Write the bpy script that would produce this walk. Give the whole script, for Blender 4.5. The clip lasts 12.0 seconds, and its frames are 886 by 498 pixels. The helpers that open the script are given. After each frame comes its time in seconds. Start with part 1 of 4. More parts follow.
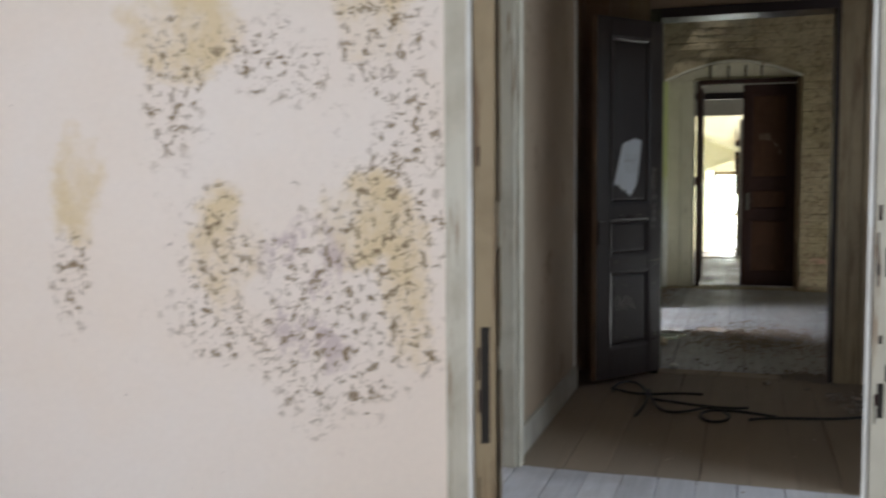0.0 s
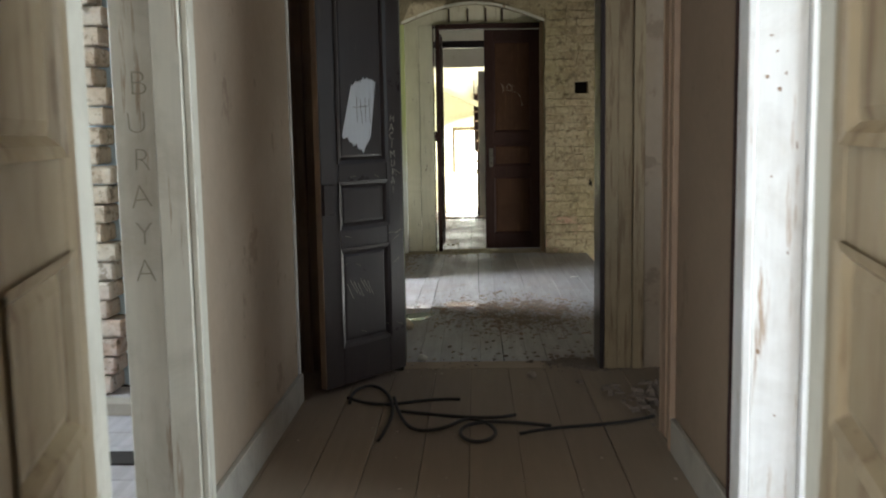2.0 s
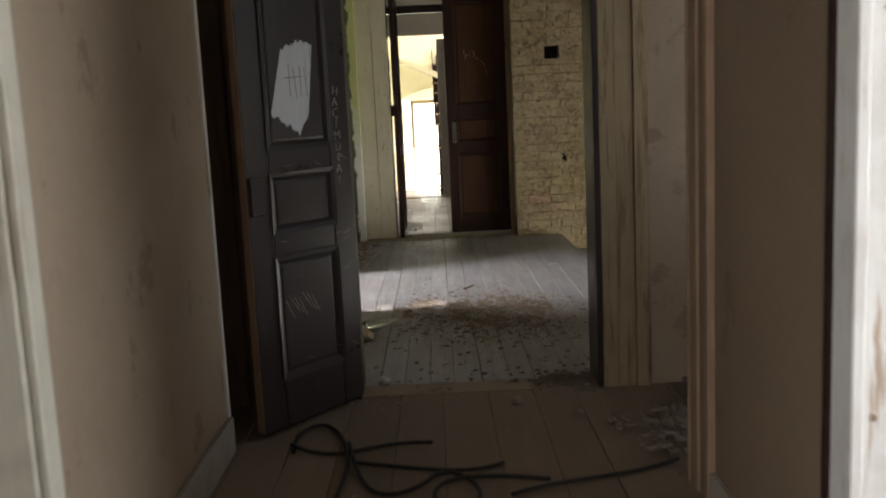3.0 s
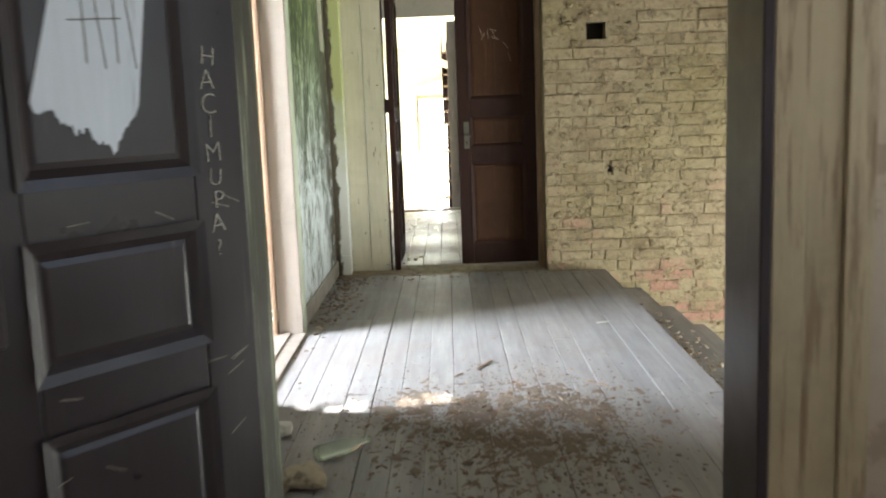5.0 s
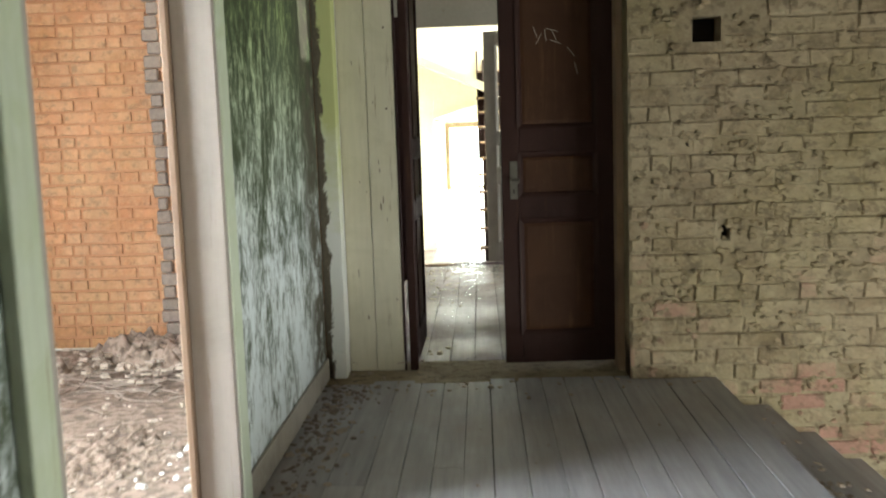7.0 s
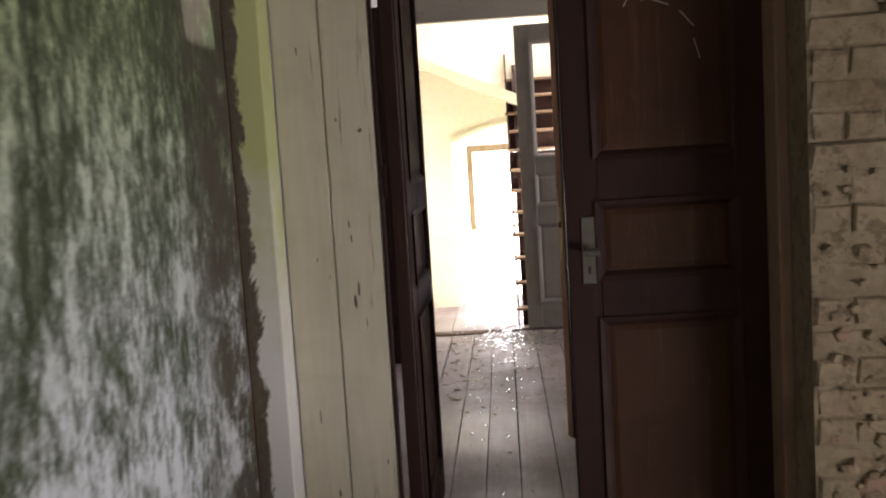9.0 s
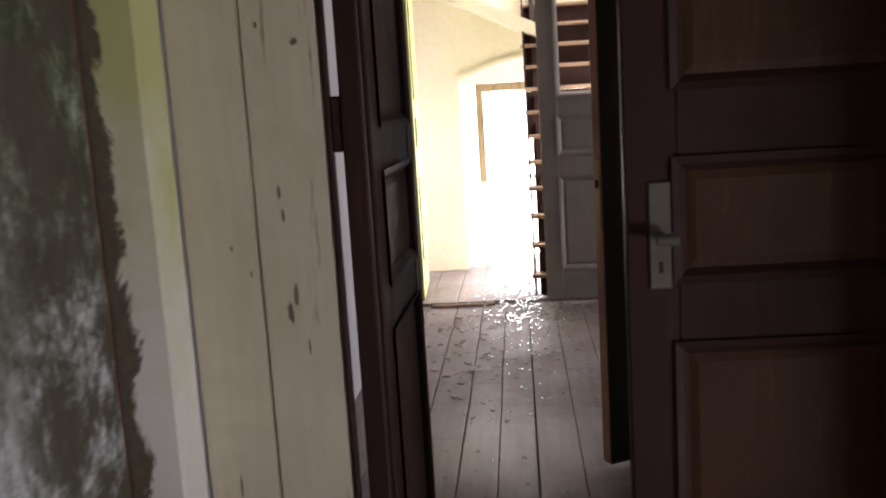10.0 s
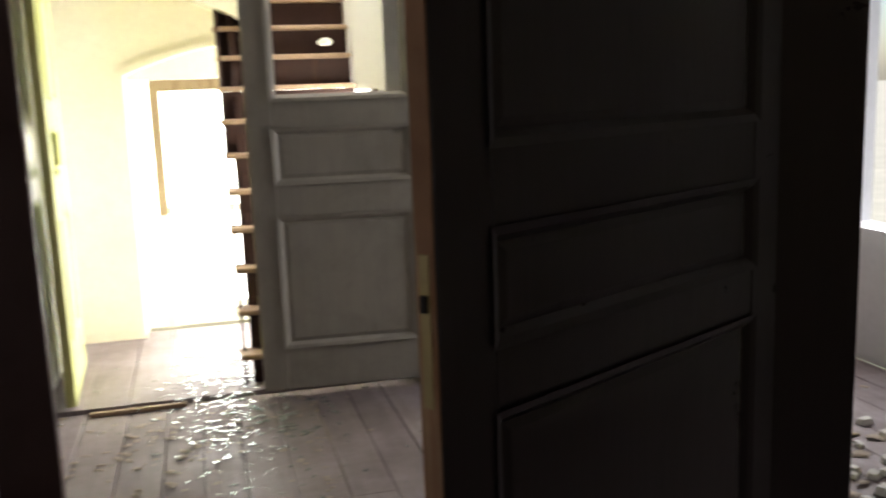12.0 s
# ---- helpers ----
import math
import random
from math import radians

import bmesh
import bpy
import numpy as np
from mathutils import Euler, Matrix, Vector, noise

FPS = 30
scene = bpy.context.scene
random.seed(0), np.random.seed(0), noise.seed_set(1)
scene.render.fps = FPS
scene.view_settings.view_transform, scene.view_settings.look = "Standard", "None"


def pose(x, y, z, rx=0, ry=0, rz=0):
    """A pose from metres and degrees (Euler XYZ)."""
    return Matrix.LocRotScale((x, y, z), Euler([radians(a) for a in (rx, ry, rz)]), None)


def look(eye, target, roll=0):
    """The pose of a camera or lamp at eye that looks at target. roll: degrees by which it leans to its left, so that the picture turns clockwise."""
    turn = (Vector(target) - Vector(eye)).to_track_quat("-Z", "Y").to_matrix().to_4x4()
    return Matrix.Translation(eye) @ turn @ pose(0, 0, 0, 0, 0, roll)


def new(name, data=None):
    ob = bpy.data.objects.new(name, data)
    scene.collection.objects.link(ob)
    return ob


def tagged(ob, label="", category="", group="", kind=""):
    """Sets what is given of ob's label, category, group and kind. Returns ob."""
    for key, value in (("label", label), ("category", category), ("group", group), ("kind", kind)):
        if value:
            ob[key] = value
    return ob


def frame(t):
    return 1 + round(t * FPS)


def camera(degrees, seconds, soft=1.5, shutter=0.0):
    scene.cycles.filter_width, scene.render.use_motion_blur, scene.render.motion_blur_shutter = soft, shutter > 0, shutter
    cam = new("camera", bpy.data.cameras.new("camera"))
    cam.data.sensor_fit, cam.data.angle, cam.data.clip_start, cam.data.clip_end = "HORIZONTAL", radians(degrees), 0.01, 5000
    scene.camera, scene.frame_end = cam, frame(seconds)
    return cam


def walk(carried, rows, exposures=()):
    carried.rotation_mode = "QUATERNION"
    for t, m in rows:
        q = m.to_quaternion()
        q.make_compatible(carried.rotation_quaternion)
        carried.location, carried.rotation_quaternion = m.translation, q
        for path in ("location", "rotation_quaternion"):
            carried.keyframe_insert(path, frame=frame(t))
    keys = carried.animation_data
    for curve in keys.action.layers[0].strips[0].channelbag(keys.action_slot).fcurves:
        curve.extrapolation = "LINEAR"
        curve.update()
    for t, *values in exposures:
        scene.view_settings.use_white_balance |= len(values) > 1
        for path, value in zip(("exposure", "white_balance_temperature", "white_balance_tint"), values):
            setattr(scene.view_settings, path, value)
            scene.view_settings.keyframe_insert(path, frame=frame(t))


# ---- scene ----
cam = camera(51.0, 12.0, 2.0, 0.5)
METRES, EYE, TILT, LEAN, TURN = 13.2, 1.5, 0.8, 0.0, 17.9
ROWS = [
    (0.0, 0.0, 0.0, 0.0, -0.04, -5.13, 0.42),
    (0.5, 0.0072, 0.0167, -0.0014, -5.48, -3.98, 0.83),
    (1.0, 0.0119, 0.041, -0.004, -9.18, -8.44, 1.31),
    (1.5, 0.0164, 0.0776, -0.0039, -16.32, -9.06, 2.47),
    (2.0, 0.0258, 0.1143, -0.0053, -15.96, -7.75, 0.76),
    (2.5, 0.0366, 0.1517, -0.006, -15.78, -8.52, 0.39),
    (3.0, 0.0486, 0.1913, -0.0061, -18.53, -9.44, 2.42),
    (5.0, 0.1087, 0.3646, -0.0104, -17.76, -9.56, 1.84),
    (5.5, 0.1216, 0.4108, -0.0095, -20.42, -11.59, 2.15),
    (6.0, 0.1393, 0.4541, -0.0099, -18.31, -11.77, 2.56),
    (6.5, 0.152, 0.4985, -0.0112, -17.59, -10.54, 2.02),
    (7.0, 0.1639, 0.5434, -0.0109, -15.74, -7.82, 1.67),
    (9.0, 0.2162, 0.7234, -0.0089, -14.34, -6.51, 3.31),
    (9.5, 0.2299, 0.7653, -0.0109, -14.21, -6.75, 2.93),
    (10.0, 0.2426, 0.8092, -0.0131, -13.57, -9.84, 3.29),
    (10.5, 0.253, 0.8544, -0.0136, -17.29, -10.6, 3.38),
    (11.0, 0.2665, 0.8956, -0.013, -16.7, -9.65, 1.48),
    (11.5, 0.2749, 0.932, -0.0133, -24.04, -9.77, 2.27),
    (12.0, 0.2852, 0.9553, -0.0137, -32.68, -10.57, 1.61),
]
EXPOSURES = [(0, -0.04, 6000, 8), (1, 0.28, 6000, 8), (2, 0.5, 6200, 6), (3, 0.12, 6800, 12), (5, 1.48, 6200, 5), (6, 1.3, 6000, 2), (7, 0.85, 6200, 5), (9, 0.42, 6300, 27), (10.5, 0.0, 5950, 29), (11, -0.1, 5700, 24), (11.5, 0.1, 5700, 14), (12, 0.33, 6300, 14)]
walk(cam, [(t, pose(0, 0, EYE, TILT, LEAN, TURN) @ pose(METRES * x, METRES * y, METRES * z, 90 + pitch, roll, yaw)) for t, x, y, z, yaw, pitch, roll in ROWS], EXPOSURES)

# ---- light ----
SUN_EL, SUN_AZ = 60.0, 100.0
world = bpy.data.worlds.new("sky")
scene.world = world
world.use_nodes = True
_wn = world.node_tree
_sky = _wn.nodes.new("ShaderNodeTexSky")
_sky.sky_type, _sky.sun_disc = "NISHITA", False
_sky.sun_elevation, _sky.sun_rotation = radians(SUN_EL), radians(SUN_AZ)
_wn.nodes["Background"].inputs[1].default_value = 0.12
_wn.links.new(_sky.outputs[0], _wn.nodes["Background"].inputs[0])
_sd = bpy.data.lights.new("sun", "SUN")
_sd.energy, _sd.angle, _sd.color = 5.0, radians(0.5), (1, 0.95, 0.86)
_so = new("sun", _sd)
_a, _e = radians(SUN_AZ), radians(SUN_EL)
SUN_FROM = Vector((math.sin(_a) * math.cos(_e), math.cos(_a) * math.cos(_e), math.sin(_e)))
_so.matrix_world = look(SUN_FROM * 30, (0, 0, 0))


def opening_lamp(name, place, towards, w, h, power, color=(0.86, 0.93, 1.0)):
    """An area lamp set in an opening of w x h, in place of sky light."""
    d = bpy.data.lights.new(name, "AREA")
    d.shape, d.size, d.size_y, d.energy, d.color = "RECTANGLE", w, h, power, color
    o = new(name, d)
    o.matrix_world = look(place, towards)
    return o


# This window is unseen, placed to light the pink wall more than the brown.
opening_lamp("skylight_room", (-2.2, -2.58, 1.75), (-1.0, 1.5, 1.5), 1.3, 1.8, 165, (0.93, 0.96, 1.0))
opening_lamp("skylight_corridor_east", (2.95, 3.86, 1.6), (0, 3.86, 1.0), 1.1, 2.0, 98, (0.84, 0.92, 1.0))
opening_lamp("skylight_blue_room", (-4.35, 5.6, 1.6), (-2, 6.0, 1.2), 1.2, 1.8, 75, (0.93, 0.96, 1.0))
opening_lamp("skylight_brick_room", (-4.15, 10.0, 1.7), (-1, 10.3, 0.2), 1.5, 2.2, 350, (0.95, 0.97, 1.0))
# Opening is unseen; lamp set low so the brick wall brightens downwards.
opening_lamp("skylight_stairwell", (4.15, 10.0, -0.45), (-0.6, 12.4, -1.4), 2.2, 1.3, 108, (1.0, 0.98, 0.90))
# Weak lamp in a made-up recess opening, gives the dark leaf its sheen.
opening_lamp("skylight_recess", (1.52, 6.55, 1.78), (0.4, 6.75, 1.45), 1.0, 1.5, 2, (0.86, 0.93, 1.0))
opening_lamp("skylight_porch", (0.02, 19.4, 0.85), (0.0, 16, 0.4), 0.95, 1.5, 25, (1, 0.98, 0.92))
# Fill lamp above the stair, added to brighten treads and end wall.
opening_lamp("skylight_stairhead", (0.2, 18.55, 3.70), (0.2, 18.7, 0.3), 0.7, 1.1, 45, (1, 0.95, 0.82))
# Added lamp in an unseen cheek opening; lights end wall and folded leaf.
opening_lamp("skylight_understair", (0.60, 18.5, 0.85), (-1.0, 18.95, 0.95), 1.0, 1.3, 90, (1.0, 0.97, 0.78))
# Lamp in an unseen east opening, aimed to brighten the landing's west wall.
opening_lamp("skylight_landing", (2.95, 17.0, 1.6), (-1.1, 15.4, 0.9), 0.7, 1.8, 33, (1.0, 0.97, 0.93))


# ---- materials ----
def nodes_of(name):
    m = bpy.data.materials.new(name)
    m.use_nodes = True
    t = m.node_tree
    return m, t, t.nodes["Principled BSDF"]


def add(t, kind, **values):
    n = t.nodes.new(kind)
    for k, v in values.items():
        n.inputs[k].default_value = v
    return n


def coords(t, stretch=(1, 1, 1), shift=False):
    tc = t.nodes.new("ShaderNodeTexCoord")
    mp = t.nodes.new("ShaderNodeMapping")
    mp.inputs["Scale"].default_value = stretch
    t.links.new(tc.outputs["Object"], mp.inputs["Vector"])
    if shift:
        oi = t.nodes.new("ShaderNodeObjectInfo")
        mul = t.nodes.new("ShaderNodeVectorMath")
        mul.operation = "SCALE"
        mul.inputs[0].default_value = (13.0, 7.0, 29.0)
        t.links.new(oi.outputs["Random"], mul.inputs["Scale"])
        t.links.new(mul.outputs[0], mp.inputs["Location"])
    return mp.outputs[0]


def noise_node(t, vec, scale, detail=6.0, rough=0.6, distortion=0.0):
    n = add(t, "ShaderNodeTexNoise", Scale=scale, Detail=detail, Roughness=rough, Distortion=distortion)
    t.links.new(vec, n.inputs["Vector"])
    return n.outputs[0]


def ramp(t, fac, *stops):
    r = t.nodes.new("ShaderNodeValToRGB")
    e = r.color_ramp.elements
    while len(e) < len(stops):
        e.new(0.5)
    for el, (p, c) in zip(e, stops):
        el.position = p
        el.color = (*c, 1) if isinstance(c, tuple) else (c, c, c, 1)
    t.links.new(fac, r.inputs[0])
    return r.outputs[0]


def mix(t, fac, a, b, mode="MIX"):
    n = t.nodes.new("ShaderNodeMix")
    n.data_type, n.blend_type = "RGBA", mode
    for sock, v in ((n.inputs[0], fac), (n.inputs[6], a), (n.inputs[7], b)):
        if isinstance(v, (int, float)):
            sock.default_value = v
        elif isinstance(v, tuple):
            sock.default_value = (*v, 1)
        else:
            t.links.new(v, sock)
    return n.outputs[2]


def times(t, a, b):
    n = t.nodes.new("ShaderNodeMath")
    n.operation = "MULTIPLY"
    for sock, v in zip(n.inputs, (a, b)):
        if isinstance(v, (int, float)):
            sock.default_value = v
        else:
            t.links.new(v, sock)
    return n.outputs[0]


def bump(t, b, height, strength=0.3, distance=0.01):
    n = add(t, "ShaderNodeBump", Strength=strength, Distance=distance)
    t.links.new(height, n.inputs["Height"])
    t.links.new(n.outputs[0], b.inputs["Normal"])


def finish(t, b, color, rough=0.8):
    if isinstance(color, tuple):
        b.inputs["Base Color"].default_value = (*color, 1)
    else:
        t.links.new(color, b.inputs["Base Color"])
    if isinstance(rough, (int, float)):
        b.inputs["Roughness"].default_value = rough
    else:
        t.links.new(rough, b.inputs["Roughness"])


def plaster(name, base, stain, under, stain_amount=0.5, under_amount=0.6, scale=1.0):
    """Old lime plaster with broad stains and flaked spots that show the coat beneath."""
    m, t, b = nodes_of(name)
    v = coords(t)
    broad = noise_node(t, v, 1.1 * scale, 8, 0.62, 0.4)
    fine = noise_node(t, v, 26 * scale, 6, 0.65)
    col = mix(t, ramp(t, broad, (0.38, 0.0), (0.72, 1.0)), base, stain)
    spots = times(t, ramp(t, noise_node(t, v, 3.1 * scale, 10, 0.7, 0.2), (under_amount - 0.02, 0.0), (under_amount + 0.03, 1.0)), stain_amount)
    col = mix(t, spots, col, under)
    col = mix(t, 0.35, col, mix(t, fine, (0.45, 0.45, 0.45), (1, 1, 1)), "MULTIPLY")
    finish(t, b, col, 0.9)
    bump(t, b, mix(t, 0.4, fine, spots), 0.35, 0.006)
    return m


def painted_wood(name, paint, wood, dirt, wear=0.6, rough=0.55, grain=(14, 14, 1.0), gloss=0.5):
    m, t, b = nodes_of(name)
    v = coords(t, grain, True)
    v2 = coords(t, (1, 1, 1), True)
    g = noise_node(t, v, 3.0, 7, 0.6)
    blot = noise_node(t, v2, 3.2, 7, 0.65, 0.5)
    col = mix(t, ramp(t, noise_node(t, v, 1.6, 8, 0.7), (wear, 0.0), (wear + 0.08, 1.0)), paint, wood)
    col = mix(t, ramp(t, blot, (0.45, 0.0), (0.8, 0.75)), col, dirt)
    col = mix(t, 0.4, col, mix(t, g, (0.55, 0.55, 0.55), (1.15, 1.15, 1.15)), "MULTIPLY")
    finish(t, b, col, ramp(t, blot, (0.3, rough * 0.75), (0.8, min(1.0, rough * 1.4))))
    b.inputs["Specular IOR Level"].default_value = gloss
    bump(t, b, g, 0.25, 0.003)
    return m


def floor_wood(name, low, high, dirt, rough=0.5, along=1):
    m, t, b = nodes_of(name)
    s = [9.0, 9.0, 9.0]
    s[along] = 0.7
    v = coords(t, tuple(s), True)
    v2 = coords(t, (1, 1, 1))
    g = noise_node(t, v, 2.2, 8, 0.65)
    oi = t.nodes.new("ShaderNodeObjectInfo")
    col = mix(t, ramp(t, g, (0.3, 0.0), (0.7, 1.0)), low, high)
    col = mix(t, 0.5, col, mix(t, oi.outputs["Random"], (0.72, 0.72, 0.74), (1.12, 1.1, 1.08)), "MULTIPLY")
    dust = noise_node(t, v2, 1.3, 9, 0.7, 0.3)
    col = mix(t, ramp(t, dust, (0.45, 0.0), (0.75, 0.8)), col, dirt)
    finish(t, b, col, ramp(t, dust, (0.35, rough), (0.7, min(1.0, rough + 0.35))))
    bump(t, b, g, 0.3, 0.003)
    return m


def brick_face(name, a, bcol, smear, smear_at=0.5, red=None, pit=0.7, grain=0.6):
    """Fired clay, its tone by brick, smeared with old mortar."""
    m, t, b = nodes_of(name)
    ge = t.nodes.new("ShaderNodeNewGeometry")
    v = ge.outputs["Position"]
    oi = t.nodes.new("ShaderNodeObjectInfo")
    rnd = t.nodes.new("ShaderNodeMath")
    rnd.operation = "FRACT"
    ad = t.nodes.new("ShaderNodeMath")
    t.links.new(ge.outputs["Random Per Island"], ad.inputs[0])
    t.links.new(oi.outputs["Random"], ad.inputs[1])
    t.links.new(ad.outputs[0], rnd.inputs[0])
    fine = noise_node(t, v, 24, 9, 0.75)
    col = mix(t, rnd.outputs[0], a, bcol)
    sm = noise_node(t, v, 3.1, 11, 0.75)
    col = mix(t, ramp(t, sm, (smear_at - 0.08, 0.0), (smear_at + 0.06, 0.92)), col, smear)
    moss = ramp(t, noise_node(t, v, 0.8, 8, 0.65), (0.46, 0.0), (0.62, 0.4))
    col = mix(t, moss, col, tuple(c * k for c, k in zip(smear, (0.72, 0.74, 0.50))))
    if red:
        zc = t.nodes.new("ShaderNodeSeparateXYZ")
        t.links.new(v, zc.inputs[0])
        low = t.nodes.new("ShaderNodeMapRange")
        for key, val in zip(("From Min", "From Max", "To Min", "To Max"), (-1.2, 1.2, 0.74, 0.34)):
            low.inputs[key].default_value = val
        t.links.new(zc.outputs[2], low.inputs["Value"])
        bare = mix(t, 0.5, low.outputs[0], mix(t, 0.3, noise_node(t, v, 1.3, 8, 0.7), rnd.outputs[0]))
        col = mix(t, ramp(t, bare, (0.53, 0.0), (0.60, 0.8)), col, red)
    # Pits are only dark spots in the colour, for shade in small hollows.
    pit_shade = ramp(t, noise_node(t, v, 13, 10, 0.75), (0.535, 0.0), (0.585, 1.0))
    col = mix(t, times(t, pit_shade, pit), col, (0.13, 0.095, 0.055))
    col = mix(t, grain, col, mix(t, fine, (0.2, 0.2, 0.2), (1.7, 1.7, 1.7)), "MULTIPLY")
    finish(t, b, col, 0.92)
    bump(t, b, mix(t, 0.5, fine, sm), 1.0, 0.03)
    return m


def plain(name, color, rough=0.6, metal=0.0, vary=0.25, scale=8.0):
    m, t, b = nodes_of(name)
    v = coords(t, (1, 1, 1), True)
    n = noise_node(t, v, scale, 6, 0.65)
    lo = tuple(c * (1 - vary) for c in color)
    hi = tuple(min(1, c * (1 + vary)) for c in color)
    finish(t, b, mix(t, n, lo, hi), rough)
    b.inputs["Metallic"].default_value = metal
    bump(t, b, noise_node(t, v, scale * 6, 4, 0.6), 0.15, 0.002)
    return m


def glass(name, color=(0.9, 0.97, 0.95), rough=0.03):
    m, t, b = nodes_of(name)
    finish(t, b, color, rough)
    b.inputs["Transmission Weight"].default_value = 0.9
    b.inputs["IOR"].default_value = 1.45
    return m


def mould_wall(name):
    """Brushed limewash, green above and bluish below, eaten by dark green-black mould."""
    m, t, b = nodes_of(name)
    v2 = coords(t)
    big = noise_node(t, coords(t, (1, 1.0, 0.7)), 1.5, 9, 0.6, 2.2)
    mid = noise_node(t, coords(t, (1, 1.0, 0.35)), 7.0, 8, 0.7, 0.8)
    fine = noise_node(t, coords(t, (1, 1, 0.45)), 30, 11, 0.85)
    zc = t.nodes.new("ShaderNodeSeparateXYZ")
    t.links.new(v2, zc.inputs[0])
    up = times(t, zc.outputs[2], 0.3)
    # Green towards the top also carries foliage light, put into the wash colour.
    wash = mix(t, ramp(t, up, (0.30, 0.0), (0.62, 1.0)), (0.68, 0.74, 0.75), (0.40, 0.52, 0.20))
    mould = mix(t, mid, (0.016, 0.026, 0.012), (0.095, 0.125, 0.055))
    k = mix(t, 0.52, mix(t, 0.45, big, mid), fine)
    k = mix(t, 0.13, k, ramp(t, up, (0.12, 0.80), (0.60, 0.30)))
    col = mix(t, ramp(t, k, (0.462, 0.0), (0.50, 0.30), (0.545, 1.0)), mould, wash)
    corner = ramp(t, times(t, zc.outputs[1], 0.05), (0.622, 0.0), (0.636, 1.0))
    crumbled = mix(t, fine, (0.025, 0.024, 0.016), (0.15, 0.135, 0.095))
    col = mix(t, times(t, corner, ramp(t, noise_node(t, v2, 6, 9, 0.75), (0.38, 0.0), (0.52, 1.0))), col, crumbled)
    finish(t, b, col, 0.85)
    bump(t, b, k, 0.35, 0.006)
    return m


def foliage_lit_plaster(name):
    """Smooth white plaster, green foliage light put into its upper colour, its edge crumbling into dark mould."""
    m, t, b = nodes_of(name)
    v = coords(t)
    zc = t.nodes.new("ShaderNodeSeparateXYZ")
    t.links.new(v, zc.inputs[0])
    n = noise_node(t, v, 4, 8, 0.65)
    high = mix(t, 0.35, times(t, zc.outputs[2], 0.33), n)
    # Yellow-green rising with height stands for light from foliage above.
    col = mix(t, ramp(t, high, (0.36, 0.0), (0.52, 1.0)), (0.78, 0.79, 0.74), (0.56, 0.60, 0.27))
    rim = t.nodes.new("ShaderNodeMapRange")
    for key, val in zip(("From Min", "From Max", "To Min", "To Max"), (-1.11, -0.99, 1.0, 0.0)):
        rim.inputs[key].default_value = val
    t.links.new(zc.outputs[0], rim.inputs["Value"])
    torn = ramp(t, mix(t, 0.6, rim.outputs[0], noise_node(t, coords(t, (1, 1, 0.5)), 9, 9, 0.75, 0.6)), (0.545, 0.0), (0.575, 1.0))
    col = mix(t, torn, col, mix(t, noise_node(t, v, 30, 8, 0.75), (0.03, 0.028, 0.018), (0.22, 0.185, 0.13)))
    finish(t, b, col, 0.8)
    bump(t, b, mix(t, 0.5, n, torn), 0.3, 0.006)
    return m


def spots(t, places, ragged=0.9):
    """1 inside ragged patches (x, z, half width, half height) on a wall, 0 outside."""
    tc = t.nodes.new("ShaderNodeTexCoord")
    best = None
    for x, z, rx, rz in places:
        mp = t.nodes.new("ShaderNodeMapping")
        mp.inputs["Scale"].default_value = (1 / rx, 0, 1 / rz)
        mp.inputs["Location"].default_value = (-x / rx, 0, -z / rz)
        t.links.new(tc.outputs["Object"], mp.inputs["Vector"])
        ln = t.nodes.new("ShaderNodeVectorMath")
        ln.operation = "LENGTH"
        t.links.new(mp.outputs[0], ln.inputs[0])
        if best is None:
            best = ln.outputs["Value"]
        else:
            mn = t.nodes.new("ShaderNodeMath")
            mn.operation = "MINIMUM"
            t.links.new(best, mn.inputs[0])
            t.links.new(ln.outputs["Value"], mn.inputs[1])
            best = mn.outputs[0]
    n = noise_node(t, coords(t), 6.5, 9, 0.68)
    return ramp(t, mix(t, ragged * 0.6, times(t, best, 0.5), n), (0.44, 1.0), (0.535, 0.0))


